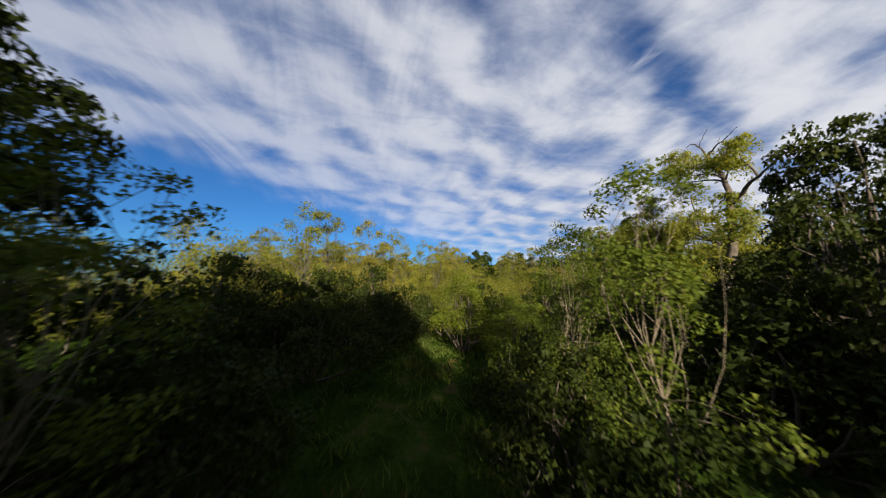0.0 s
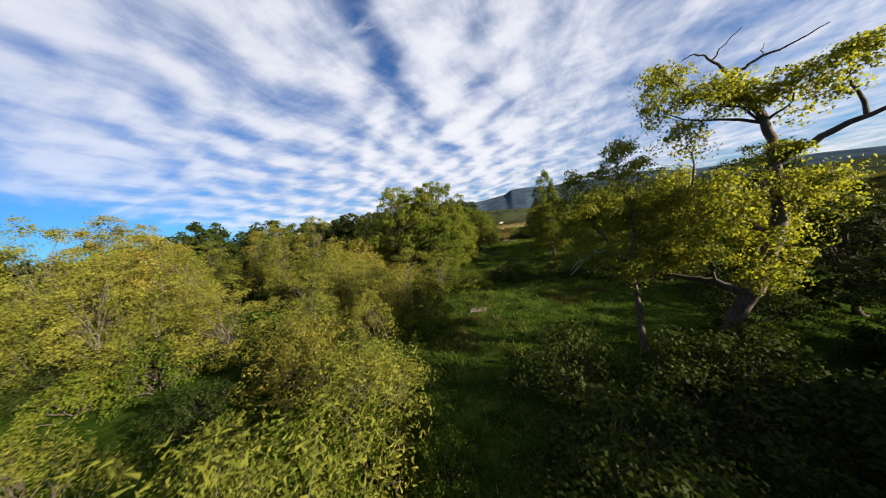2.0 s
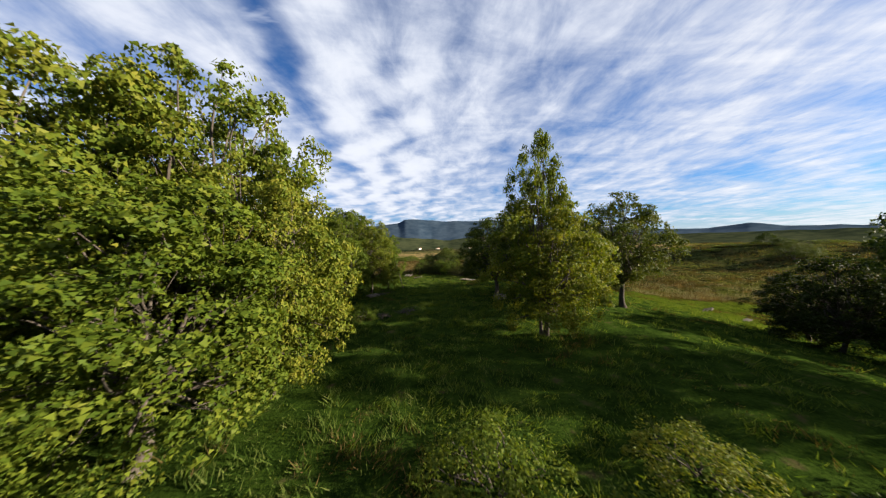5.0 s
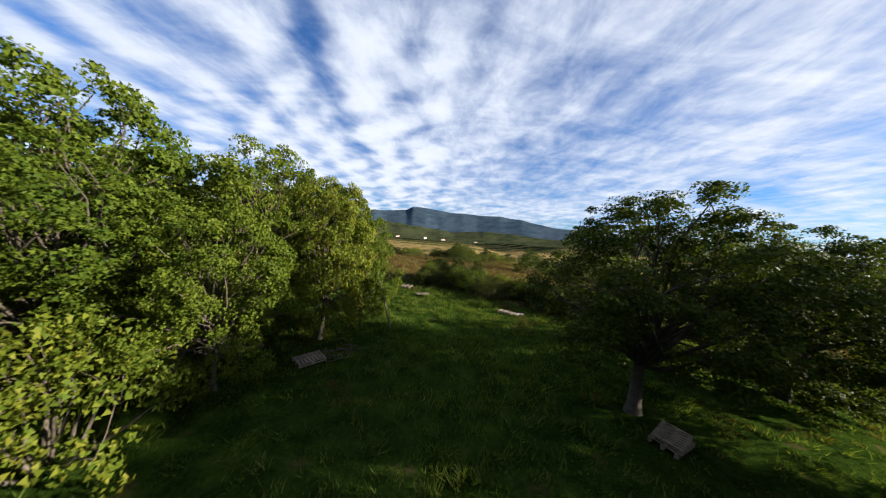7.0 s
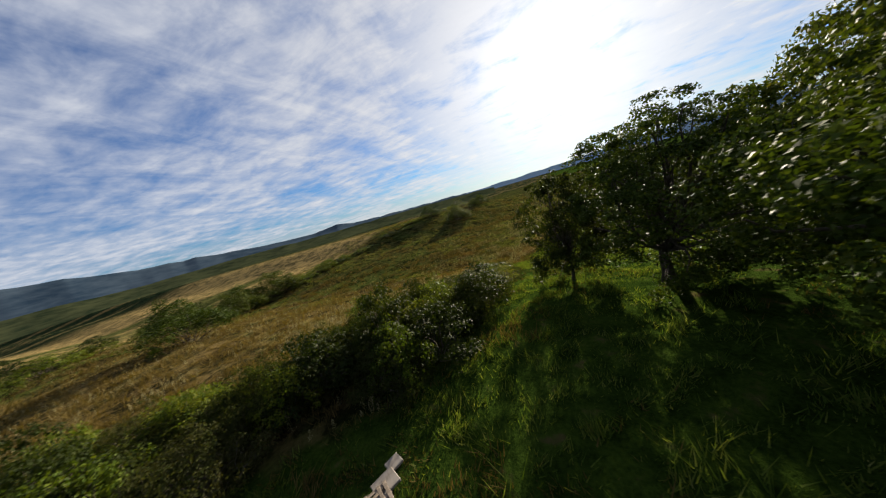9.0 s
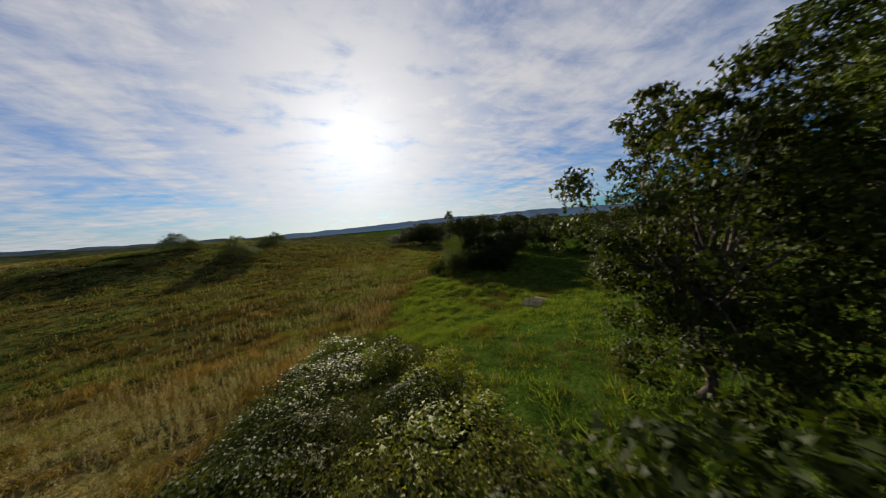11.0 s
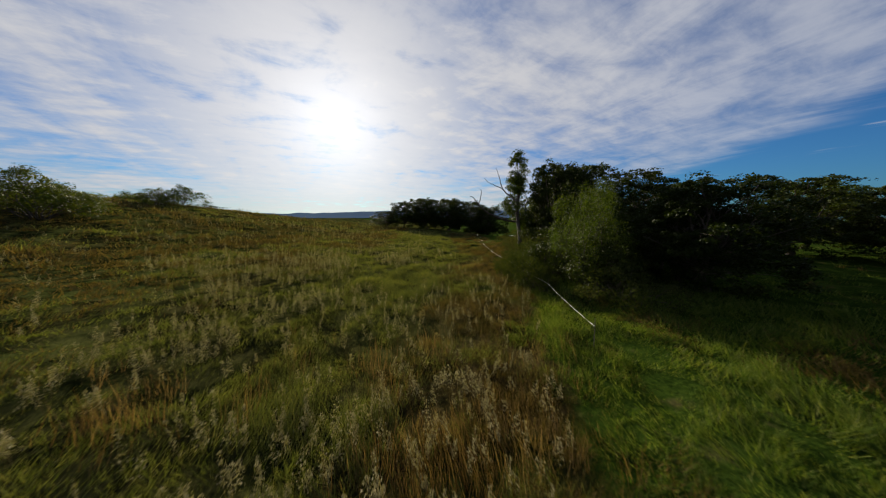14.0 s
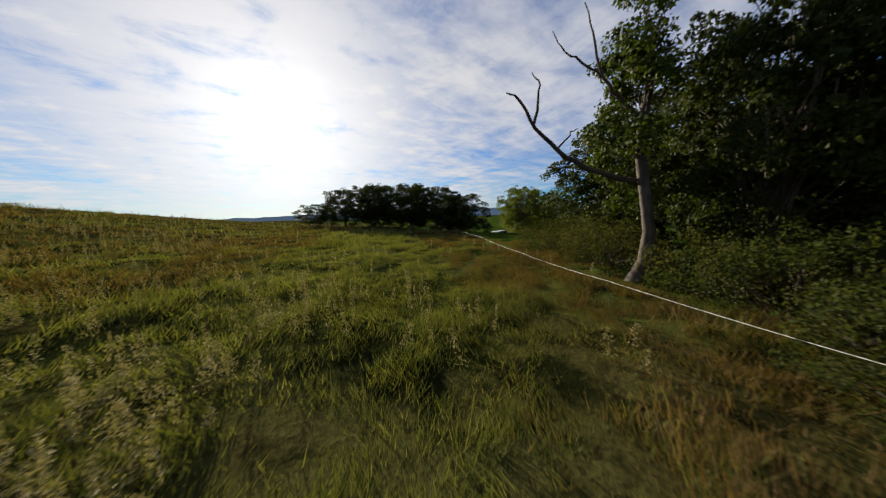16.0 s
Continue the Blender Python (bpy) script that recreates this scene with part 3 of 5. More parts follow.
ASH_A = build_tree("ash_tree", "slender young tree with thin yellow-green leaves", "tree", 21, 7.8, 2.2, 0.8, 15, 8, 36, 0.11, M_YELLOW, M_GREYBARK, 0.6, 0.05, 0.42, wide=0.8)
ASH_B = build_tree("ash_tree", "slender young tree with pale willow-green leaves", "tree", 22, 7.2, 2.3, 0.8, 15, 8, 34, 0.115, M_WILLOW, M_GREYBARK, 0.5, 0.05, 0.45, wide=0.7)
ASH_BARE = build_tree("ash_tree", "thin half-bare young tree with pale stems", "tree", 24, 7.6, 1.7, 1.7, 14, 9, 26, 0.09, M_GREY, M_TAN, 0.55, 0.024, 0.36)
WILLOW = build_shrub("willow_shrub", "feathery grey-green willow shrub among the thicket", "shrub", 31, 4.4, 2.4, 150, 34, 0.17, M_WILLOW, 0.42, 5, None, 0.5, 0.3)
YELLOW = build_shrub("yellow_shrub", "yellowing leafy shrub in the thicket", "shrub", 32, 4.0, 2.4, 140, 44, 0.115, M_YELLOW, 0.42, 5, slim=0.8)
GREEN = build_shrub("green_shrub", "low olive-green shrub in the grass", "shrub", 33, 2.3, 2.0, 130, 34, 0.11, M_OAK, 0.33, 5, slim=0.8)
LEAFY = build_shrub("leafy_sapling", "bright green leafy sapling at the edge of the thicket", "shrub", 38, 3.4, 1.5, 150, 80, 0.075, M_OAK, 0.32, 5)
DARK = build_shrub("dark_shrub", "low green shrub with shade-darkened leaves", "shrub", 36, 2.6, 2.1, 130, 34, 0.12, M_OAK_DEEP_SHADE, 0.36, 5, slim=0.8)
BRAMBLE = build_shrub("bramble_bush", "dusty dark bramble bush along the meadow edge", "shrub", 34, 2.0, 2.3, 170, 52, 0.075, M_BRAMBLE, 0.34, 4, slim=0.8)
HAZE_BUSH = build_shrub("field_bush", "rounded green bush standing in the dry meadow", "shrub", 35, 4.0, 2.9, 190, 60, 0.15, M_OAK_MID_SHADE, 0.5, 5, None, 0.2, 0.6)
FENCE_BUSH = build_shrub("willow_bush", "tall yellow-green willow bush beside the fence", "shrub", 37, 4.8, 2.7, 240, 90, 0.10, M_GREY, 0.5, 5, None, 0.6, 0.3)
MODELS = [OAK_A, OAK_B, OAK_C, OAK_HIGH, OAK_NEAR, OAK_SKIRT, OAK_D, OAK_FAR, ASH_A, ASH_B, ASH_BARE, WILLOW, YELLOW, GREEN, LEAFY, DARK, BRAMBLE, HAZE_BUSH, FENCE_BUSH]
rnd = random.Random(7)


def plant(model, x, y, r, h, group="", label="", turn=None):
    """A copy with crown radius factor r and height factor h."""
    ob = copy_thing(model, at(x, y, rnd.uniform(0, 360) if turn is None else turn, r, h))
    return tagged(ob, label, group=group)


def oak(model, x, y, radius, height, group="orchard oaks"):
    plant(model, x, y, radius / 4.4, height / 9.5, group)


# the big clump of oaks, then the orchard westwards and along the green strip
for m, x, y, r, h in [(OAK_A, -31.6, 41.5, 5.0, 12.3), (OAK_B, -35.5, 38.8, 5.2, 12.0), (OAK_A, -29.0, 40.6, 3.2, 8.6), (OAK_B, -30.4, 37.2, 4.0, 7.2),
                      (OAK_A, -16.4, 46.3, 3.5, 7.9), (OAK_C, -16.6, 46.4, 2.1, 11.2), (OAK_B, -12.6, 50.6, 2.6, 6.0), (OAK_HIGH, 1.5, 40.5, 4.6, 10.4), (OAK_HIGH, -8.0, 31.0, 3.4, 7.9),
                      (OAK_B, -33.4, 61.4, 3.6, 9.2), (OAK_B, -31.1, 62.8, 2.7, 8.2), (OAK_A, -32.4, 57.6, 2.6, 6.2), (OAK_A, -29.5, 64.9, 2.2, 6.8), (OAK_A, -36.4, 56.4, 3.7, 7.7), (OAK_A, -40.12, 58.82, 4.76, 11.22), (OAK_B, -42.5, 51.34, 4.93, 10.54), (OAK_B, -37.4, 67.15, 4.08, 8.5),
                      (OAK_NEAR, -17.0, 58.5, 4.3, 7.9), (OAK_SKIRT, -8.2, 61.3, 4.4, 7.5), (OAK_HIGH, -6.6, 54.3, 4.2, 9.2), (OAK_D, -5.44, 65.2, 2.6, 6.4),
                      (OAK_D, 4.2, 48.6, 3.4, 6.3), (OAK_D, 9.18, 45.56, 4.6, 6.6), (OAK_D, 5.44, 51.34, 3.23, 5.0)]:
    oak(m, x, y, r, h)
# dark oaks below the meadow, most in shade-darkened leaves
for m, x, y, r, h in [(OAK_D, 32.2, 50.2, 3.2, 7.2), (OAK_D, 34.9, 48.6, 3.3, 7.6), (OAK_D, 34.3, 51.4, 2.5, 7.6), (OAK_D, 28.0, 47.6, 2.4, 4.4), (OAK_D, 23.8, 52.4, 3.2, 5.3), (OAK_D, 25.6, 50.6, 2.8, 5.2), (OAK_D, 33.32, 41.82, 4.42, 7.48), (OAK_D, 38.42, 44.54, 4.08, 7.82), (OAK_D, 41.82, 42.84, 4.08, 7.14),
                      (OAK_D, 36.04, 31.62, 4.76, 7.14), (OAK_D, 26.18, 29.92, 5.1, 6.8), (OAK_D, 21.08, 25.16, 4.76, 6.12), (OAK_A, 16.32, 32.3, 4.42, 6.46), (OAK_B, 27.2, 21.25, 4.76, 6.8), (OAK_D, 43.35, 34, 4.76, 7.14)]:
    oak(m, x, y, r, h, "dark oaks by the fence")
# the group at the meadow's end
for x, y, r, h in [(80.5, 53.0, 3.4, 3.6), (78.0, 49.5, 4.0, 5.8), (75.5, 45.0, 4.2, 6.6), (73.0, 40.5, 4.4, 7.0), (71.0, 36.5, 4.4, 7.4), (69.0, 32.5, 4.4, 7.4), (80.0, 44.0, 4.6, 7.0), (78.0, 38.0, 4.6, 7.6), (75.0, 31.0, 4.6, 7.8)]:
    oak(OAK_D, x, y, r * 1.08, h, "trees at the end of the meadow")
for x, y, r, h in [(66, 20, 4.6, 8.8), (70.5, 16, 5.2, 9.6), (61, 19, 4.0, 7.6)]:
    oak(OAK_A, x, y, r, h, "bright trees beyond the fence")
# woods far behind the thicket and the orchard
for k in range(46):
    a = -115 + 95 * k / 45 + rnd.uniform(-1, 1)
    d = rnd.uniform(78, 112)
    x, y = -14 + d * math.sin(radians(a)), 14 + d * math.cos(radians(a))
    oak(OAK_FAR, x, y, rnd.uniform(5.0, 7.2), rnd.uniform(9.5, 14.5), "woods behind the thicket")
# poplars beside the orchard, trees in shade-darkened leaves at the start
# Those east of the start are unseen, added to cast shade on it.
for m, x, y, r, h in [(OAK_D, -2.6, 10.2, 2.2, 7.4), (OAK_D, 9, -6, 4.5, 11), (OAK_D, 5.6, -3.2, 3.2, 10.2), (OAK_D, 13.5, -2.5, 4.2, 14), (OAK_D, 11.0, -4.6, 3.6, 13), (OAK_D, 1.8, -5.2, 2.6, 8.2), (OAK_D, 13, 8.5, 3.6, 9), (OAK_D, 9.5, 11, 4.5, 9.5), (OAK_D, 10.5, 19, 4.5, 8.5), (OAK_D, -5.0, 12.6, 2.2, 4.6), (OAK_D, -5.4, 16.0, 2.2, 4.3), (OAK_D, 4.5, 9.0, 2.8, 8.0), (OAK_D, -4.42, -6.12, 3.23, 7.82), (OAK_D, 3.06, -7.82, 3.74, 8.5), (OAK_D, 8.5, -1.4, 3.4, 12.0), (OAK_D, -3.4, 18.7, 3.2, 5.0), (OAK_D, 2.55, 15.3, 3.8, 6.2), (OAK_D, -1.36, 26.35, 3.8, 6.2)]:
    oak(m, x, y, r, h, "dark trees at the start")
for x, y, r, h in [(-3.0, 4.0, 0.75, 0.72), (-4.6, 4.1, 0.5, 0.62), (-6.6, 5.8, 0.8, 0.6), (-3.7, -2.9, 0.9, 0.70), (-2.9, -3.6, 0.8, 0.66)]:
    plant(ASH_BARE, x, y, r, h, "bare saplings")
plant(LEAFY, -11.8, 4.6, 0.95, 1.0, "thicket")
plant(LEAFY, -8.9, 5.4, 0.8, 0.7, "thicket")
for m, x, y, r, h in [(ASH_A, -18.6, -2.0, 0.85, 0.92), (ASH_A, -19.0, 0.6, 0.8, 0.9), (DARK, -15.2, 0.4, 1.0, 1.35), (DARK, -16.6, -1.4, 0.9, 1.3), (DARK, -14.6, 2.6, 0.7, 1.0), (ASH_B, -17.6, -3.0, 0.9, 1.0), (ASH_B, -21.4, 2.6, 0.85, 0.92), (YELLOW, -18.2, 2.4, 0.7, 0.85)]:
    plant(m, x, y, r, h, "thicket")
# thicket west of the start: size grows with the distance from the clearing
for k in range(300):
    x, y = rnd.uniform(-75, -16), rnd.uniform(-29, 34)
    if (y > 4.4 and x > -17.5 - 0.36 * (y - 6)) or (x > -41 and y > 29) or (y > -3.5 and x > -19):
        continue
    if x < -45 and rnd.random() < 0.35:
        continue
    s = 0.85 + 0.5 * float(step(-26, -55, x)) + rnd.uniform(-0.15, 0.2)
    m = rnd.choice([ASH_A, ASH_B, ASH_B, WILLOW, WILLOW, YELLOW, DARK, GREEN, GREEN])
    near = y > 4 and x > -36
    tall = s * (0.58 if m in (ASH_A, ASH_B) and near else 0.8 if near else 1.0)
    # low willows only at the clearing's own edge
    if m in (ASH_A, ASH_B, YELLOW) and x > -24.5 and 7 < y < 14:
        m = WILLOW
    plant(m, x, y, s, tall * rnd.uniform(0.85, 1.1), "thicket")
# shrubs of the clearing, by hand
for m, x, y, r, h in [(WILLOW, -19.72, 7.14, 0.9, 0.8), (GREEN, -21.42, 9.86, 1.0, 1.0), (GREEN, -18.53, 10.88, 0.45, 0.6), (DARK, -15.64, 14.96, 0.9, 0.95), (GREEN, -23.8, 20.06, 1.05, 1.35), (YELLOW, -30.6, 25.84, 1.0, 0.85), (WILLOW, -26.18, 21.42, 0.8, 0.7),
                      (DARK, -13.26, 6.46, 1.0, 1.0), (LEAFY, -10.3, 6.4, 0.9, 0.75), (DARK, -9.52, 8.2, 0.9, 0.8), (GREEN, -7.14, 5.0, 0.8, 0.9), (DARK, -4.3, 3.5, 0.8, 0.9), (DARK, -2.6, 3.5, 0.8, 0.85), (DARK, -6.0, 4.3, 0.8, 0.85), (DARK, -1.2, 3.4, 0.8, 0.95), (DARK, -5.44, -2.38, 0.9, 0.8), (DARK, -10.88, -3.4, 1.0, 1.2), (WILLOW, -15.3, -5.44, 1.0, 1.0), (DARK, -14.28, 10.2, 0.9, 0.8), (DARK, -11.22, 14.62, 1.0, 0.9),
                      (GREEN, -19.38, 33.66, 0.95, 0.7), (GREEN, -12.92, 33.32, 1.15, 0.85), (GREEN, -23.8, 31.28, 1.0, 0.8), (YELLOW, -32.3, 30.94, 1.1, 0.7), (YELLOW, -28.5, 20.5, 1.0, 0.75), (WILLOW, -25.5, 17.3, 0.8, 0.7), (ASH_B, -30.0, 17.0, 0.9, 0.65), (YELLOW, -31.0, 23.5, 1.0, 0.8), (GREEN, -24.6, 19.6, 0.8, 0.8), (WILLOW, -28.0, 15.4, 0.9, 0.75), (YELLOW, -26.3, 13.6, 0.8, 0.7), (GREEN, -23.4, 14.6, 0.7, 0.8), (YELLOW, -33.5, 20.0, 1.0, 0.8), (YELLOW, -33.5, 27.6, 1.1, 0.9), (WILLOW, -36.5, 28.6, 1.2, 1.0), (YELLOW, -38.2, 33.0, 1.3, 1.3), (YELLOW, -41.0, 37.0, 1.6, 1.8), (WILLOW, -44.0, 41.5, 1.7, 1.9), (YELLOW, -45.5, 36.5, 1.6, 1.8), (WILLOW, -40.5, 30.0, 1.3, 1.2), (YELLOW, -36.72, 32.3, 1.0, 0.8), (WILLOW, -28.22, 26.18, 0.9, 0.5), (GREEN, -16.32, 36.72, 0.7, 0.4),
                      (GREEN, -30.6, 48.28, 1.1, 1.2), (GREEN, -28.73, 51, 0.6, 0.5), (GREEN, -33.66, 50.32, 1.1, 1.3), (GREEN, -33.6, 54.4, 1.2, 1.5),
                      (DARK, -12.5, 14.0, 1.0, 0.9), (DARK, -9.0, 13.0, 1.2, 1.0), (DARK, -6.5, 11.0, 1.1, 1.1), (DARK, -14.5, 11.5, 1.0, 0.8), (DARK, -4.0, 9.0, 1.2, 1.2), (DARK, -5.0, 15.0, 1.2, 1.1), (DARK, -10.5, 17.0, 0.9, 0.7), (DARK, -7.5, 22.5, 1.0, 0.9), (DARK, -3.0, 18.5, 1.2, 1.1),
                      (DARK, -16.5, 3.4, 0.9, 0.8), (DARK, -13.0, 1.0, 1.0, 0.9), (DARK, -10.0, -1.5, 1.1, 1.1), (DARK, -6.0, -3.5, 1.1, 1.2), (DARK, -16.0, -2.5, 1.1, 1.3), (DARK, -11.5, -5.0, 1.2, 1.4), (DARK, -20.2, 33.0, 1.0, 0.75), (DARK, -16.0, 33.5, 0.9, 0.6), (DARK, -12.2, 33.2, 1.2, 0.8), (DARK, -9.4, 31.0, 1.1, 0.8), (DARK, -5.0, 33.0, 1.2, 0.9), (DARK, -6.0, 27.0, 1.2, 0.9), (GREEN, -23.8, 30.0, 0.9, 0.7), (GREEN, -21.2, 36.5, 0.9, 0.55)]:
    plant(m, x, y, r, h, "shrubs of the clearing")
# bramble strip
for k in range(96):
    x = -27 + 31 * (k / 95) + rnd.uniform(-0.6, 0.6)
    e = float(np.interp(x, *np.array(EDGE).T))
    wide = 6.0 * float(step(6, -9, x)) + 0.8
    plant(rnd.choice([BRAMBLE, BRAMBLE, BRAMBLE, DARK, GREEN]), x, e + 0.9 + rnd.random() * wide, rnd.uniform(0.6, 1.0), rnd.uniform(0.7, 1.15) * (1 - 0.5 * float(step(-9, -4, x))), "brambles")
# bushes of the dry meadow
for x, y, r, h in [(53.6, 89.6, 1.3, 0.85), (57.8, 90.8, 0.8, 0.5), (77.0, 87.6, 1.1, 0.65), (72.4, 89.0, 0.8, 0.5), (-7.82, 102, 1.3, 1.0), (-20.4, 112.2, 1.3, 0.8), (6.8, 119, 1.4, 0.9), (98.6, 102, 1.5, 0.9), (62.9, 102, 1.2, 0.7)]:
    plant(HAZE_BUSH, x, y, r, h, "field bushes")
for k in range(54):
    f = k / 53
    hx = -60 + 150 * f
    hy = float(np.interp(hx, [-60, -10, 15, 42, 70, 90], [120, 124, 122, 115, 100, 90]))
    low = 1 - 0.6 * float(step(20, 45, hx))
    plant(rnd.choice([GREEN, DARK, GREEN, HAZE_BUSH if hx < 20 else DARK]), hx + rnd.uniform(-2, 2), hy + rnd.uniform(-3, 3), rnd.uniform(1.0, 1.8), rnd.uniform(0.6, 1.1) * low, "hedge across the meadow")
plant(FENCE_BUSH, 27.4, 56.4, 0.72, 1.0, "fence bushes")
for x, y, r, h in [(28.8, 58.9, 0.6, 0.75), (31.4, 57.5, 0.6, 0.6), (30.2, 58.2, 0.6, 0.8), (32.4, 57.0, 0.5, 0.5), (27.8, 59.3, 0.5, 0.6)]:
    plant(BRAMBLE, x, y, r, h, "fence bushes")
plant(FENCE_BUSH, 28.8, 54.2, 0.8, 0.55, "fence bushes")
plant(BRAMBLE, 24.8, 57.4, 0.9, 0.8, "fence bushes")
for x, y in [(31.62, 54.06), (33.32, 53.72), (34.68, 52.02), (38.42, 50.32), (40.46, 48.62), (43.18, 46.92), (32.13, 52.02)]:
    plant(BRAMBLE, x, y, rnd.uniform(0.7, 1.0), rnd.uniform(0.8, 1.2), "fence bushes")


for x, y, r, h in [(31.8, 55.6, 0.8, 0.9), (30.0, 55.9, 0.9, 1.0), (28.0, 55.0, 1.0, 1.1), (30.6, 53.6, 1.0, 1.2), (26.4, 56.6, 0.9, 0.9), (28.6, 52.4, 1.1, 1.3), (33.2, 52.6, 0.8, 0.9)]:
    plant(DARK if x < 30.5 else BRAMBLE, x, y, r, h, "fence bushes")


# ---- two trees with dead branches ----
def dead_branch(root, paths, wood=None):
    for p, a, b in paths:
        p = np.array(p, float)
        s = np.linspace(0, len(p) - 1, len(p) * 3)
        q = np.stack([np.interp(s, np.arange(len(p)), p[:, k]) for k in range(3)], 1)
        q[1:-1] += np.random.default_rng(len(p)).normal(size=(len(q) - 2, 3)) * 0.02
        part("dead_branch", smooth(quick_mesh("dead_branch", *tube(q, np.linspace(a * 1.25, b * 1.3, len(q)), 6))), wood or M_BARK, root, "bare grey dead branch")


def build_snag_poplar():
    """The open poplar with a bare top: a bent forked trunk, crown masses on both arms."""
    masses = [(np.array(c), s) for c, s in [((-1.1, 0.5, 10.4), 0.75), ((-1.25, 0.2, 9.5), 0.7), ((-0.3, -0.5, 9.3), 0.75), ((0.7, 0.2, 9.2), 0.8), ((1.6, -0.6, 8.8), 0.8), ((2.4, -1.2, 9.2), 0.7), ((-0.7, 0.4, 8.2), 0.65),
                                            ((-1.0, 0.9, 6.7), 0.8), ((-1.9, 0.8, 6.0), 0.95), ((-0.3, -0.9, 5.9), 1.0), ((0.8, 0.2, 5.2), 1.05), ((1.5, -0.8, 5.8), 0.9), ((-0.9, -0.6, 4.7), 0.95), ((0.5, -1.2, 4.1), 0.9), ((-2.6, 1.3, 4.5), 0.85), ((1.3, -0.5, 7.0), 0.55), ((-0.2, 1.4, 5.4), 0.9), ((1.6, 1.2, 4.6), 0.9)]]
    root = build_tree("poplar_tree", "leaning poplar with sparse yellow leaves and a bare dead top", "tree", 41, 11.4, 2.3, 2.2, 0, 20, 90, 0.105, M_POPLAR, None, 0.24, 0.30, 0.44, (0.6, -0.3), 0.3, masses, wide=0.85,
                      spine=[(0.7, -0.3, 2.9), (1.0, -0.4, 4.0), (1.3, -0.35, 5.4), (1.3, -0.2, 6.9), (1.2, -0.1, 8.4), (0.8, 0.0, 9.3), (2.0, -0.6, 7.5), (2.8, -1.0, 7.9), (-0.2, 0.2, 3.0), (-1.4, 0.9, 3.2), (0.2, 0.2, 5.4), (-0.6, 0.6, 6.0)])
    dead_branch(root, [([(0.6, -0.3, 2.65), (0.85, -0.35, 3.6), (1.2, -0.4, 4.6), (1.35, -0.35, 5.8), (1.3, -0.2, 7.0)], 0.20, 0.14),
                       ([(1.3, -0.2, 7.0), (1.32, -0.2, 7.7), (1.2, -0.1, 8.6), (0.8, 0.0, 9.4), (0.5, 0.1, 10.2)], 0.12, 0.06),
                       ([(1.3, -0.2, 7.0), (1.9, -0.5, 7.4), (2.5, -0.9, 7.8), (3.1, -1.2, 8.0), (3.9, -1.5, 8.5)], 0.11, 0.02),
                       ([(0.5, 0.1, 10.2), (0.75, 0.0, 10.3), (1.2, -0.2, 10.5), (1.7, -0.5, 10.5), (2.3, -0.8, 10.7)], 0.05, 0.01),
                       ([(0.5, 0.1, 10.2), (0.3, 0.2, 10.7), (0.0, 0.3, 11.2), (-0.3, 0.4, 11.4), (-0.6, 0.5, 11.3)], 0.045, 0.01),
                       ([(0.15, 0.25, 10.95), (0.4, 0.1, 11.3), (0.8, -0.1, 11.6)], 0.02, 0.008), ([(1.2, -0.2, 10.5), (1.3, -0.1, 10.9)], 0.015, 0.006),
                       ([(0.6, -0.3, 2.5), (-0.2, 0.2, 3.0), (-0.9, 0.6, 3.1), (-1.9, 1.2, 3.3)], 0.13, 0.05),
                       ([(1.2, -0.4, 4.6), (0.5, 0.0, 5.2), (-0.2, 0.4, 5.7), (-0.9, 0.7, 6.3)], 0.07, 0.025)])
    return root


snag_poplar = build_snag_poplar()
snag_poplar.matrix_basis = at(-9.9, 18.4)


def build_low_poplar():
    """Its neighbour: two crown masses, open below, a dead pale branch hanging out."""
    masses = [(np.array(c), s) for c, s in [((-2.2, 0.5, 8.3), 0.75), ((-2.7, 0.6, 7.4), 0.7), ((-0.2, 0.1, 9.2), 0.8), ((0.2, -0.3, 8.4), 0.65), ((-0.9, 0.3, 8.3), 0.85), ((-1.6, -0.4, 7.2), 1.0), ((-2.2, 0.6, 6.0), 0.95), ((-0.6, 0.5, 6.7), 1.1), ((0.2, -0.2, 5.3), 1.0),
                                            ((-0.6, -0.6, 4.7), 0.95), ((-1.6, 0.5, 5.2), 0.9), ((0.8, 0.4, 6.0), 0.9), ((1.2, -0.2, 7.0), 0.8), ((-0.2, 1.1, 6.0), 1.0), ((0.6, 0.9, 4.4), 0.9)]]
    root = build_tree("poplar_tree", "open poplar tree with pale yellow-green leaves", "tree", 43, 9.8, 2.3, 2.6, 0, 20, 92, 0.105, M_POPLAR, None, 0.45, 0.13, 0.44, (-0.4, 0.1), 0.3, masses, wide=0.85, spine=[(-0.3, 0.1, 3.0), (-0.4, 0.1, 4.2), (-0.9, 0.3, 5.2), (-0.1, 0.1, 5.4), (-1.5, 0.4, 6.2), (0.0, 0.1, 7.0)])
    dead_branch(root, [([(-0.4, 0.1, 4.2), (-0.9, 0.3, 5.2), (-1.5, 0.4, 6.2), (-2.0, 0.5, 7.4)], 0.09, 0.03), ([(-0.4, 0.1, 4.2), (-0.1, 0.1, 5.4), (0.0, 0.1, 7.0), (-0.2, 0.1, 8.4)], 0.09, 0.02)])
    dead_branch(root, [([(-0.9, 0.3, 5.2), (-1.7, 0.5, 5.0), (-2.2, 0.6, 4.7), (-2.6, 0.6, 4.2), (-2.9, 0.6, 3.9)], 0.04, 0.012), ([(-2.2, 0.6, 4.7), (-2.5, 0.8, 4.6), (-2.8, 0.9, 4.2)], 0.02, 0.008)], M_PALE)
    return root


low_poplar = build_low_poplar()
low_poplar.matrix_basis = at(-12.5, 18.4, 0, 0.88, 0.86)


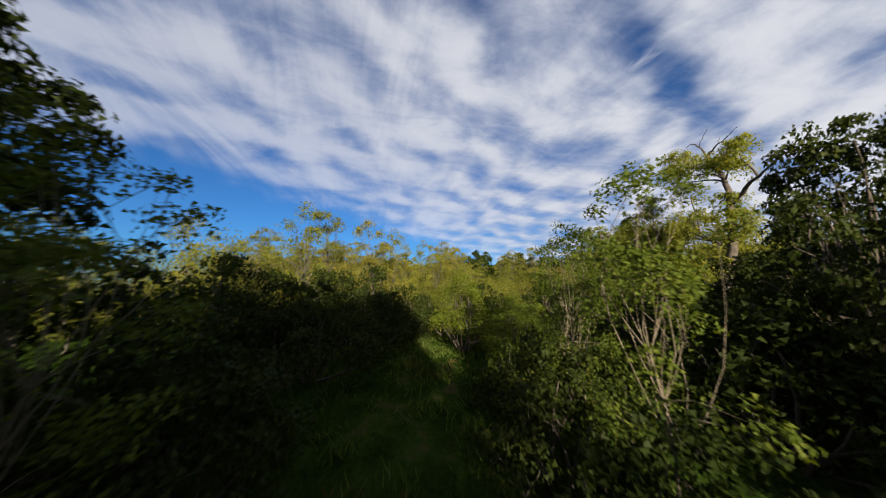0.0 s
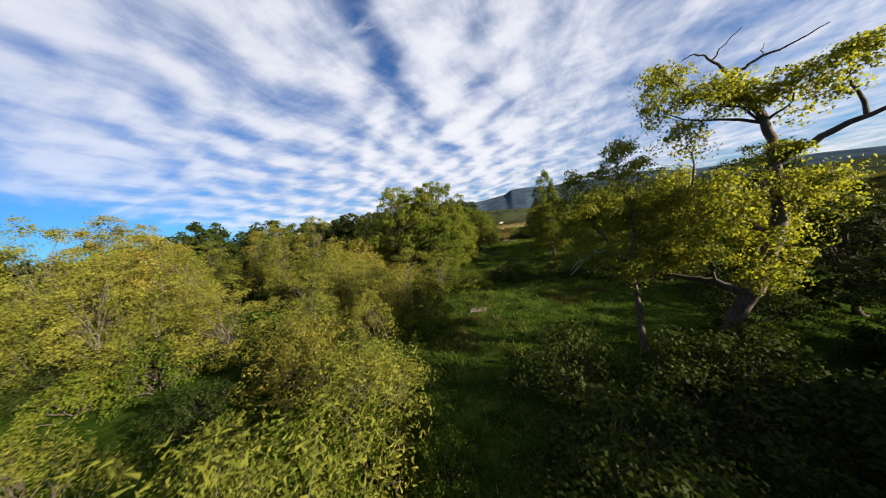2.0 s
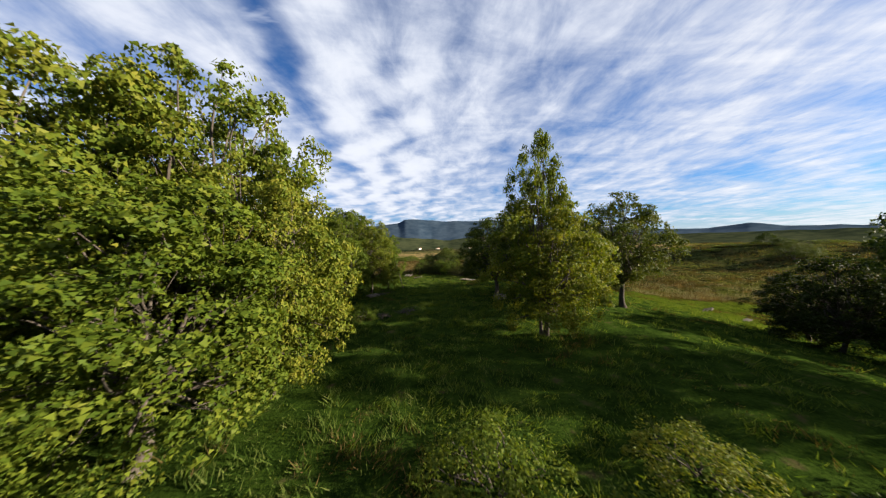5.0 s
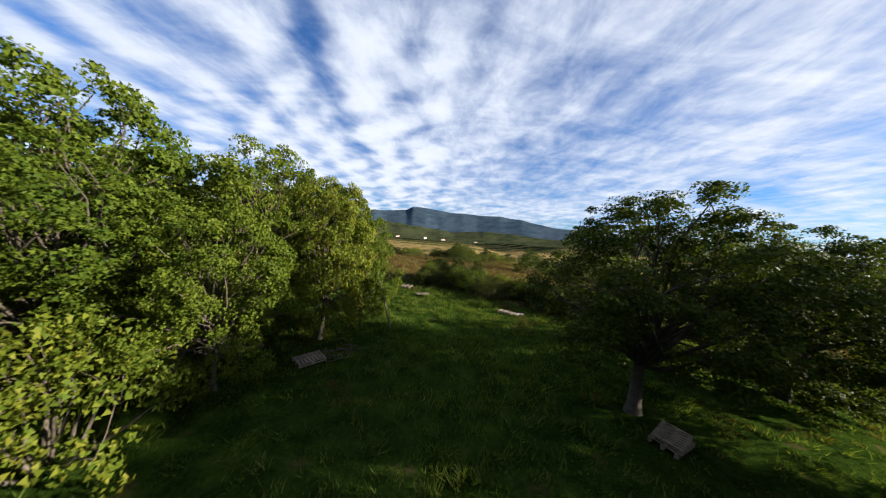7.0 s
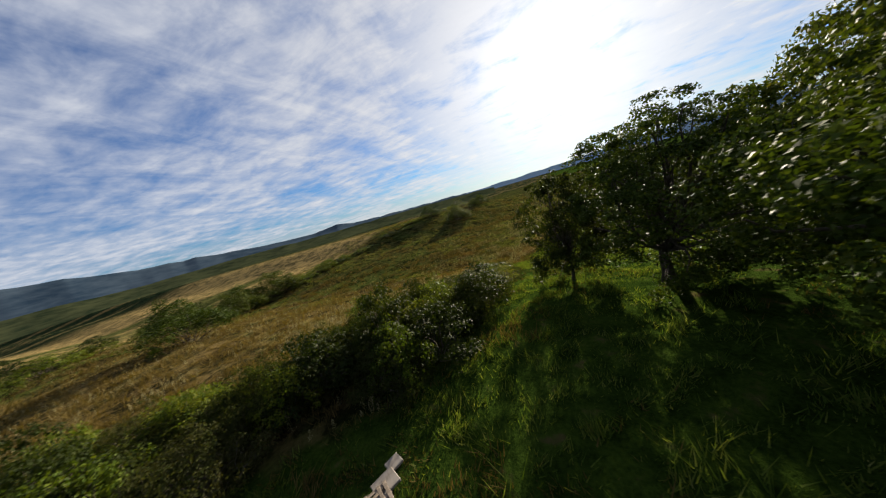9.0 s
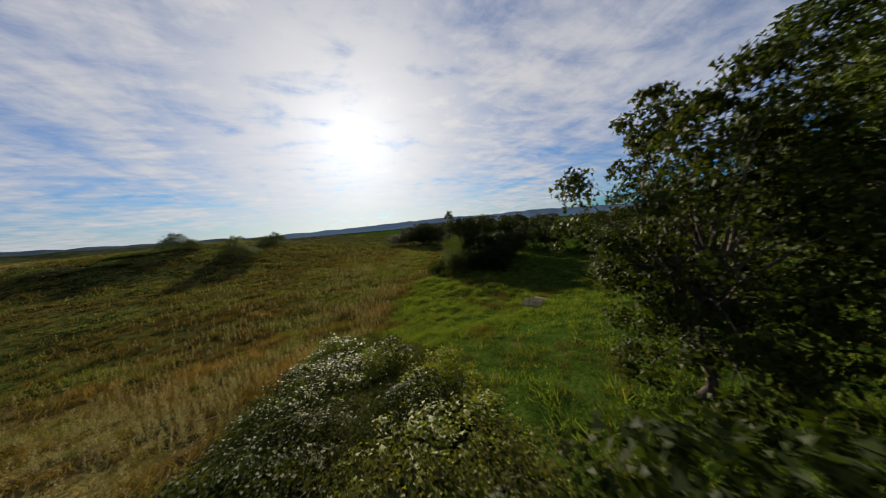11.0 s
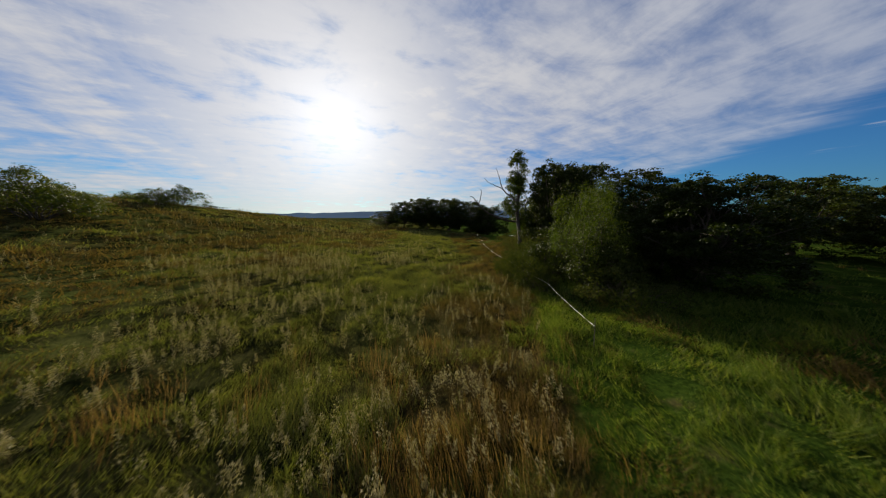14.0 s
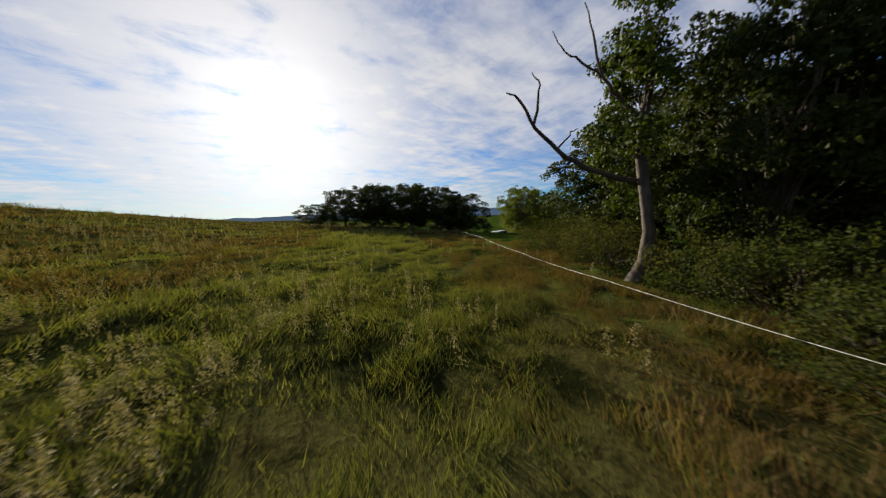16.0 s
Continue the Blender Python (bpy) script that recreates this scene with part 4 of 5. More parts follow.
def build_fence_tree():
    """The oak by the fence: pale trunk, leaves on one side, bare crooked branches over the meadow."""
    masses = [(np.array(c), s) for c, s in [((0, 0.17, 7.82), 0.65), ((0.26, -0.34, 6.97), 0.71), ((0.17, 0.26, 6.12), 0.71), ((-0.34, 0.51, 5.44), 0.61), ((0.51, -0.51, 5.44), 0.71), ((0.59, 0.34, 4.42), 0.61), ((-0.17, 0.59, 4.25), 0.51), ((0.85, -0.85, 3.74), 0.68), ((0.17, 0, 8.5), 0.48), ((0.85, -0.68, 6.46), 0.68), ((0.34, -1.02, 2.89), 0.77)]]
    root = build_tree("oak_tree", "pale-trunked oak by the fence with bare crooked branches", "tree", 47, 8.8, 1.6, 2.0, 0, 17, 66, 0.12, M_OAK_MID_SHADE, M_GREYBARK, 0.68, 0.16, 0.4, (-0.1, -0.15), 0.3, masses, wobble=0.03, wide=0.85)
    dead_branch(root, [([(0.09, 0.03, 3.1), (0.35, 0.79, 3.2), (0.79, 1.69, 3.5), (1.13, 2.49, 3.95), (1.40, 3.17, 4.55), (1.55, 3.62, 5.2), (1.66, 3.92, 5.3)], 0.08, 0.014),
                       ([(1.40, 3.17, 4.55), (1.42, 2.95, 5.1), (1.48, 2.8, 5.75), (1.55, 3.05, 5.95)], 0.035, 0.01),
                       ([(1.13, 2.49, 3.95), (1.0, 1.95, 4.5), (1.0, 1.65, 4.6)], 0.022, 0.008),
                       ([(0.09, 0.09, 4.9), (0.40, 0.85, 5.5), (0.6, 1.2, 5.9), (0.75, 1.5, 6.9), (0.85, 1.8, 7.7)], 0.06, 0.01),
                       ([(0.6, 1.2, 5.9), (0.9, 2.0, 6.3), (1.05, 2.45, 6.45), (1.15, 2.75, 6.85)], 0.03, 0.008),
                       ([(0.09, 0, 3.4), (-0.26, -0.59, 3.31), (-0.51, -1.02, 3.48)], 0.03, 0.008)])
    return root


fence_tree = build_fence_tree()
fence_tree.matrix_basis = at(36.8, 52.7)
for m in MODELS:
    for o in (*m.children_recursive, m):
        bpy.data.objects.remove(o)


def build_fallen_trunk():
    me = smooth(quick_mesh("leaning_trunk", *tube(bent(np.random.default_rng(3), (-27.6, 65.0, -0.1), (-29.2, 63.8, 5.2), 9, 0.03), np.linspace(0.055, 0.035, 9), 8)))
    tagged(part("leaning_trunk", me, M_GREYBARK), "thin pale dead trunk leaning into an oak", "tree trunk")


build_fallen_trunk()


# ---- pallets ----
def box_mesh(name, sx, sy, sz, bevel=0.006):
    bm = bmesh.new()
    bmesh.ops.create_cube(bm, size=1)
    bmesh.ops.scale(bm, vec=(sx, sy, sz), verts=bm.verts)
    bmesh.ops.bevel(bm, geom=bm.edges[:], offset=bevel, segments=1, affect="EDGES")
    me = bpy.data.meshes.new(name)
    bm.to_mesh(me)
    bm.free()
    return me


BOARD, BLOCK, RUNNER = box_mesh("top_board", 0.082, 0.8, 0.022), box_mesh("block", 0.1, 0.1, 0.09), box_mesh("runner", 1.2, 0.1, 0.022)


def build_pallet(label, missing=(), wood=None):
    """A wooden pallet, 1.2 by 0.8 m: boards, blocks and runners."""
    root = new("wooden_pallet")
    wood = wood or M_PALLET
    tagged(root, label, "pallet", "pallets")
    for k in range(8):
        if k in missing:
            continue
        b = part("top_board", BOARD.copy() if wood is M_NEWWOOD else BOARD, wood, root)
        b.matrix_basis = pose(-0.54 + 1.08 * k / 7, rnd.uniform(-0.01, 0.01), 0.145, 0, rnd.uniform(-1, 1), rnd.uniform(-1.5, 1.5))
    for y in (-0.35, 0, 0.35):
        for z, name in ((0.122, "stringer"), (0.011, "runner")):
            part(name, RUNNER, M_PALLET, root).matrix_basis = pose(0, y, z)
        for x in (-0.54, 0, 0.54):
            part("block", BLOCK, M_PALLET, root).matrix_basis = pose(x, y, 0.0665)
    return root


PAL = "weathered grey wooden pallet lying in the grass"
for x, y, turn, up, tilt, lab in [(-16.83, 56.95, 30, 0.05, 3, PAL), (-16.83, 56.95, 38, 0.21, 4, "grey pallet stacked on another under an oak"), (-26.69, 74.97, 25, 0.1, -8, PAL), (-28.73, 78.03, -20, 0.1, 10, PAL),
                                  (-19.3, 70.6, -35, 0.10, -5, "weathered pallet propped up over a pit in the grass"), (-21.34, 23.9, 8, -0.10, 3, PAL), (-22.78, 83.3, 10, 0.75, 70, "pale pallet leaning upright in the hedge"),
                                  (6.3, 60.0, 40, 0.30, -20, "pale pallet propped over a dark hole in the grass"), (-30.26, 60.18, 50, 0.1, 4, PAL), (-34.17, 60.69, 10, 0.1, 3, PAL)]:
    p = build_pallet(lab, (2, 5) if rnd.random() < 0.4 else (), M_NEWWOOD if lab.startswith("pale ") else None)
    p.matrix_basis = pose(x, y, float(lie(x, y)) + up, tilt, 0, turn)


def build_slab(x, y, turn, sx, sy, label, mat=None):
    me = box_mesh("concrete_slab", sx, sy, 0.08, 0.015)
    ob = part("concrete_slab", me, mat or M_SLAB)
    tagged(ob, label, "slab")
    ob.matrix_basis = pose(x, y, float(lie(x, y)) + 0.06, 4, -3, turn)


M_SLAB = plain_material("grey_board", (0.12, 0.105, 0.09), (0.24, 0.215, 0.19), 5, 0.9)
build_slab(-18.55, 70.65, -30, 0.6, 0.5, "pale grey board beside a pallet")
build_slab(-18.05, 70.7, -28, 0.4, 0.35, "pale grey board beside a pallet")
build_slab(7.9, 57.7, 25, 1.5, 0.5, "dark slab lying in the grass beside a pallet", M_BARK)


# ---- heap of branches ----
def build_brush_heap(x, y, seed, size, label):
    rng = np.random.default_rng(seed)
    root = new("brush_heap")
    tagged(root, label, "brush heap")
    for k in range(26):
        a, f = rng.uniform(0, 6.28), rng.uniform(0.3, 1.0)
        p = np.array([rng.normal() * size * 0.35, rng.normal() * size * 0.35, rng.uniform(0.04, 0.3)])
        e = np.array([math.cos(a), math.sin(a), rng.uniform(-0.12, 0.28)]) * size * f
        path = bent(rng, p - e * 0.5, p + e * 0.5, 6, 0.06)
        path[:, 2] = np.maximum(path[:, 2], 0.0)
        part("branch", smooth(quick_mesh("branch", *tube(path, np.linspace(rng.uniform(0.015, 0.04), 0.01, 6), 5))), M_BARK, root)
    root.matrix_basis = at(x, y, sink=0.02)


build_brush_heap(-25.3, 52.9, 61, 1.2, "low heap of dark cut branches in the orchard grass")
build_brush_heap(-27.0, 51.6, 62, 0.8, "low heap of dark cut branches in the orchard grass")
build_brush_heap(-29.4, 61.0, 63, 1.3, "heap of grey branches under an oak")


# ---- cars and houses far off ----
M_GLASS = plain_material("dark_car_glass", (0.012, 0.014, 0.018), (0.02, 0.023, 0.028), 3, 0.08, bump=0.0)
M_TYRE = plain_material("tyre_rubber", (0.015, 0.015, 0.016), (0.03, 0.03, 0.03), 20, 0.9)
M_RIM = plain_material("wheel_rim", (0.35, 0.35, 0.36), (0.5, 0.5, 0.5), 20, 0.35)
M_LAMP = plain_material("tail_lamp", (0.25, 0.02, 0.015), (0.35, 0.03, 0.02), 20, 0.3)


def extruded(name, outline, width, bevel=0.05):
    """A side outline in x and z, given a width along y, with rounded edges."""
    bm = bmesh.new()
    ring = [bm.verts.new((x, -width / 2, z)) for x, z in outline]
    face = bm.faces.new(ring)
    out = bmesh.ops.extrude_face_region(bm, geom=[face])
    bmesh.ops.translate(bm, vec=(0, width, 0), verts=[g for g in out["geom"] if isinstance(g, bmesh.types.BMVert)])
    bmesh.ops.recalc_face_normals(bm, faces=bm.faces)
    bmesh.ops.bevel(bm, geom=bm.edges[:], offset=bevel, segments=2, affect="EDGES", clamp_overlap=True)
    me = bpy.data.meshes.new(name)
    bm.to_mesh(me)
    bm.free()
    return smooth(me)


def build_car(x, y, turn, paint, label, tall=1.0):
    root = new("parked_car")
    tagged(root, label, "car", "parked cars")
    body = part("body", extruded("body", [(-2.1, 0.28), (2.1, 0.28), (2.15, 0.62), (1.95, 0.82), (0.95, 0.95), (-1.9, 0.98), (-2.12, 0.7)], 1.74, 0.08), paint, root)
    part("cabin", extruded("cabin", [(0.95, 0.93), (0.3, 1.42 * tall), (-1.45, 1.45 * tall), (-1.95, 0.96)], 1.5, 0.07), M_GLASS, root, "dark glazed cabin")
    part("roof", extruded("roof", [(0.28, 1.40 * tall), (0.2, 1.47 * tall), (-1.4, 1.50 * tall), (-1.48, 1.42 * tall)], 1.46, 0.03), paint, root)
    for wx in (-1.3, 1.32):
        for wy in (-0.8, 0.8):
            tyre = part("tyre", smooth(quick_mesh("tyre", *tube([(wx, wy - 0.1, 0.31), (wx, wy - 0.07, 0.31), (wx, wy + 0.07, 0.31), (wx, wy + 0.1, 0.31)], [0.26, 0.31, 0.31, 0.26], 16))), M_TYRE, root)
            part("rim", smooth(quick_mesh("rim", *tube([(wx, wy - 0.105, 0.31), (wx, wy - 0.1, 0.31), (wx, wy + 0.1, 0.31), (wx, wy + 0.105, 0.31)], [0.02, 0.2, 0.2, 0.02], 12))), M_RIM, tyre)
    for wy in (-0.68, 0.68):
        part("tail_lamp", box_mesh("tail_lamp", 0.06, 0.26, 0.14), M_LAMP, root, "red tail lamp").matrix_basis = pose(-2.1, wy, 0.78)
        part("headlight", box_mesh("headlight", 0.08, 0.3, 0.12), M_RIM, root).matrix_basis = pose(2.06, wy, 0.7)
    root.matrix_basis = at(x, y, turn, sink=0.0)


build_car(66.9, 27.6, 118, plain_material("white_car_paint", (0.68, 0.68, 0.67), (0.78, 0.78, 0.77), 2, 0.25, bump=0.0), "white parked car on the track beyond the fence", 1.1)
build_car(69.2, 23.4, 112, plain_material("silver_car_paint", (0.40, 0.41, 0.43), (0.48, 0.49, 0.51), 2, 0.25, bump=0.0), "silver parked car on the track beyond the fence")

M_RENDER = plain_material("pale_house_render", (0.55, 0.50, 0.42), (0.70, 0.66, 0.58), 2, 0.9)
M_ROOF = plain_material("clay_roof", (0.22, 0.11, 0.07), (0.32, 0.17, 0.11), 2, 0.9)


def build_house(bearing, dist, high, turn, long):
    root = new("farmhouse")
    tagged(root, "small pale farmhouse with a clay roof far off on the hills", "house", "far houses")
    part("wall", box_mesh("wall", long, 8, 9, 0.05), M_RENDER, root).matrix_basis = pose(0, 0, 1.5)
    part("roof", extruded("roof", [(-4.6, 6.0), (4.6, 6.0), (0, 8.4)], long + 0.8, 0.05), M_ROOF, root).matrix_basis = pose(0, 0, 0, 0, 0, 90)
    a = radians(bearing)
    root.matrix_basis = pose(dist * math.sin(a), 40 + dist * math.cos(a), high, 0, 0, turn)


for bearing, dist, high, turn, long in HOUSES:
    build_house(bearing, dist, high, turn, long)


# ---- the electric fence ----
POSTS = [(8.1, 70.0), (16.4, 65.8), (22.6, 62.3), (26.6, 59.8), (31.2, 57.8), (36.2, 55.7), (40.4, 53.6), (47.0, 49.6), (57.8, 43.5)]


def build_fence():
    root = new("wire_fence")
    tagged(root, "white electric fence tape on thin slanted posts", "fence")
    tops = []
    for k, (x, y) in enumerate(POSTS):
        z = float(lie(x, y))
        lx, ly = rnd.uniform(-0.06, 0.06), rnd.uniform(-0.06, 0.06)
        part("post", smooth(quick_mesh("post", *tube([(x, y, z - 0.1), (x + lx * 0.5, y + ly * 0.5, z + 0.5), (x + lx, y + ly, z + 0.85)], [0.009, 0.008, 0.007], 6))), M_GREYBARK, root)
        tops.append(np.array([x + lx, y + ly, z + 0.62]))
    for a, b in zip(tops[2:], tops[3:]):
        s = np.linspace(0, 1, 14)[:, None]
        p = a + (b - a) * s
        p[:, 2] -= np.sin(s[:, 0] * math.pi) * 0.05
        part("tape", smooth(quick_mesh("tape", *tube(p, [0.003] * 14, 5))), M_WIRE, root, "white plastic tape")


build_fence()


# ---- grass and weeds ----
def field(x, y, size, seed):
    """Smooth random values from 0 to 1 over the ground, in patches of the given size."""
    grid = np.random.default_rng(seed).random((64, 64))
    u, v = np.asarray(x, float) / size, np.asarray(y, float) / size
    i, j = np.floor(u).astype(int), np.floor(v).astype(int)
    a, b = u - i, v - j
    a, b = a * a * (3 - 2 * a), b * b * (3 - 2 * b)
    g = lambda m, k: grid[m % 64, k % 64]
    return (g(i, j) * (1 - a) + g(i + 1, j) * a) * (1 - b) + (g(i, j + 1) * (1 - a) + g(i + 1, j + 1) * a) * b


def blades(rng, x, y, height, width, lean, comb=0.5):
    """Single grass blades as slim triangles, combed by the wind tuft by tuft."""
    k = len(x)
    z = lie(x, y) + bumps(x, y) - 0.02
    a = rng.uniform(0, 2 * math.pi, k)
    base = np.stack([x, y, z], 1)
    side = np.stack([np.cos(a), np.sin(a), np.zeros(k)], 1) * width[:, None] * 0.5
    b = rng.uniform(0, 2 * math.pi, k)
    w = 2 * math.pi * field(x, y, 0.7, 5) + 0.9
    tip = base + np.stack([(np.cos(b) * lean + np.cos(w) * comb + 0.25) * height, (np.sin(b) * lean + np.sin(w) * comb) * height, height], 1)
    v = np.stack([base - side, base + side, tip], 1).reshape(-1, 3)
    return v, np.arange(3 * k).reshape(k, 3)


def strew(rng, count, x0, x1, y0, y1, near, power, reach=6.8):
    """Tussocks, closer together along the line of points near."""
    out = []
    near = np.array(near, float)
    while sum(map(len, out)) < count:
        p = np.stack([rng.uniform(x0, x1, 60000), rng.uniform(y0, y1, 60000)], 1)
        d = np.min(np.hypot(p[:, None, 0] - near[None, :, 0], p[:, None, 1] - near[None, :, 1]), 1)
        out.append(p[rng.random(len(p)) < 1 / (1 + (d / reach) ** power)])
    return np.concatenate(out)[:count]


# the low part of the flight, where single blades can be told apart
LOW_LINE = [(5, 70), (9, 69.5), (13, 68), (17, 67.5), (21, 67), (25, 65), (29, 63), (33, 60.5), (37, 58), (42, 55), (12, 72), (18, 71), (24, 69), (30, 66)]


def coarse(x, y):
    """Far from the low line blades are drawn together into wider ones."""
    line = np.array(LOW_LINE, float)
    d = np.min(np.hypot(x[:, None] - line[None, :, 0], y[:, None] - line[None, :, 1]), 1)
    return 0.0085 + 0.0022 * np.clip(d - 1.0, 0, 12)


def ragged_edge(x, y):
    """Metres to the dry side, along an uneven edge."""
    return north_of_edge(x, y) + (field(x, y, 2.2, 41) - 0.5) * 2.2 + (field(x, y, 0.7, 42) - 0.5) * 1.0


def build_green_grass():
    rng = np.random.default_rng(51)
    line = [(-13.6, 6.8), (-20.4, 17), (-20.4, 27.2), (-22.1, 37.4), (-23.8, 49.3), (-23.8, 61.2), (-22.1, 71.4), (-13.6, 69.7), (-5.1, 68), (6.8, 64.6), (13.6, 59.5), (22.1, 57.8)]
    c = np.concatenate([strew(rng, 13000, -47, 41, -7, 85, line, 2.0), strew(rng, 13000, 3, 34, 53, 72, LOW_LINE[:8], 2.0, 5.0)])
    d = ragged_edge(c[:, 0], c[:, 1])
    c = c[d < rng.normal(size=len(c)) * 0.45]
    n = 22
    spread = 0.09 + 0.09 * step(0.01, 0.03, coarse(c[:, 0], c[:, 1]))
    x = np.repeat(c[:, 0], n) + rng.normal(size=len(c) * n) * np.repeat(spread, n)
    y = np.repeat(c[:, 1], n) + rng.normal(size=len(c) * n) * np.repeat(spread, n)
    mound = field(x, y, 0.9, 8) * 0.7 + field(x, y, 2.6, 9) * 0.6
    h = np.repeat(rng.uniform(0.10, 0.34, len(c)), n) * rng.uniform(0.6, 1.2, len(x)) * (0.35 + 1.1 * mound ** 1.6)
    w = coarse(x, y) * rng.uniform(0.7, 1.3, len(x))
    straw = field(x, y, 3.1, 12) * 0.7 + field(x, y, 1.1, 13) * 0.3 + rng.normal(size=len(x)) * 0.07 > 0.76
    for name, mat, keep, lab in (("meadow_grass", M_GRASS, ~straw, "lush green grass in wind-combed tussocks"), ("straw_grass", M_DRY, straw, "faded straw-coloured grass tufts in the clearing")):
        me = quick_mesh(name, *blades(rng, x[keep], y[keep], h[keep], w[keep], 0.65, 0.5))
        tagged(part(name, me, mat), lab, "grass", kind="stuff")


def stalk_lane(x):
    """How far north of the edge the strip of brown stalks runs."""
    return np.interp(x, [6, 14, 22, 32, 42], [2.2, 2.2, 3.9, 5.6, 5.6])


def build_brown_stalks():
    rng = np.random.default_rng(54)
    x = rng.uniform(3, 40, 30000)
    lane = stalk_lane(x) + rng.normal(size=len(x)) * 1.6
    wide = rng.random(len(x)) < 0.5
    lane = np.where(wide, stalk_lane(x) + rng.uniform(-1.5, 11, len(x)), lane)
    y = np.interp(x, *np.array(EDGE, float).T) + lane / 0.9
    thick = field(x, y, 2.4, 21) * 0.65 + field(x, y, 0.8, 22) * 0.35
    keep = (thick + rng.normal(size=len(x)) * 0.06 > np.where(wide, 0.68, 0.60) + 0.24 * step(24, 31, x)) & (lane > -0.5)
    x, y = x[keep], y[keep]
    n = 6
    x = np.repeat(x, n) + rng.normal(size=len(x) * n) * 0.11
    y = np.repeat(y, n) + rng.normal(size=len(y) * n) * 0.11
    h = rng.uniform(0.15, 0.6, len(x)) * (1 - 0.45 * step(24, 30, x))
    me = quick_mesh("brown_stalks", *blades(rng, x, y, h, coarse(x, y) * 0.95, 0.22, 0.15))
    tagged(part("brown_stalks", me, M_STALK), "rust-brown dry stalks in a strip through the meadow", "weeds", kind="stuff")


def build_dry_grass():
    rng = np.random.default_rng(52)
    line = [(-23.8, 85), (-13.6, 81.6), (-3.4, 76.5), (6.8, 71.4), (15.3, 69.7), (23.8, 66.3), (30.6, 62.9), (37.4, 59.5), (45.9, 56.1), (54.4, 57.8), (44.2, 68)]
    c = np.concatenate([strew(rng, 16000, -54, 105, 34, 139, line, 1.4), strew(rng, 25000, 2, 56, 44, 90, LOW_LINE, 2.0, 4.5)])
    far = np.stack([rng.uniform(-45, 80, 5200), rng.uniform(50, 130, 5200)], 1)
    off = north_of_edge(far[:, 0], far[:, 1])
    far = far[(off > 5) & ((far[:, 0] < -2) | (far[:, 0] > 50) | (off > 19))]
    near = len(c)
    c = np.concatenate([c, far])
    d = ragged_edge(c[:, 0], c[:, 1])
    keep = d > rng.normal(size=len(c)) * 0.5
    big = (np.arange(len(c)) >= near)[keep]
    c = c[keep]
    n = 20
    spread = (0.10 + 0.10 * step(0.01, 0.03, coarse(c[:, 0], c[:, 1]))) * np.where(big, 2.4, 1.0)
    x = np.repeat(c[:, 0], n) + rng.normal(size=len(c) * n) * np.repeat(spread, n)
    y = np.repeat(c[:, 1], n) + rng.normal(size=len(c) * n) * np.repeat(spread, n)
    mound = field(x, y, 0.8, 15) * 0.7 + field(x, y, 2.9, 16) * 0.6
    tall = np.where(big, 1.5, 1.0) * rng.uniform(0.12, 0.40, len(c))
    h = np.repeat(tall, n) * rng.uniform(0.55, 1.2, len(x)) * (0.3 + 1.15 * mound ** 1.6) * (1 - 0.3 * step(20, 26, x))
    lane = (y - np.interp(x, *np.array(EDGE, float).T)) * 0.9 - stalk_lane(x)
    lush = 0.45 * step(14, 26, x) * (step(0.3, 1.0, lane) - step(5.5, 9.0, lane)) * (1.0 + 0.5 * step(26, 32, x))
    lush = lush - 0.35 * step(24, 34, x) * step(-2.0, -3.2, lane)
    gold = (step(14, -6, x) * step(2, 6, lane) * (1 - step(30, 36, lane))) > rng.random(len(x)) * 0.9 + 0.05
    patch = lush - 0.06 * step(26, 18, x) + field(x, y, 4.2, 17) * 0.55 + field(x, y, 1.4, 18) * 0.45 + rng.normal(size=len(x)) * 0.12
    w = np.repeat(np.where(big, 2.2, 1.0), n) * coarse(x, y) * rng.uniform(0.7, 1.3, len(x))
    for name, mat, keep, lab in (("golden_grass", M_GOLD, gold, "golden dry grass on the sunny part of the meadow"), ("dry_grass", M_DRY, (patch < 0.57) & ~gold, "tall dry straw-coloured meadow grass"), ("pale_green_grass", M_WEEDY, (patch >= 0.57) & ~gold, "rank green grass patches in the dry meadow")):
        me = quick_mesh(name, *blades(rng, x[keep], y[keep], h[keep], w[keep], 0.6, 0.45))
        tagged(part(name, me, mat), lab, "grass", kind="stuff")


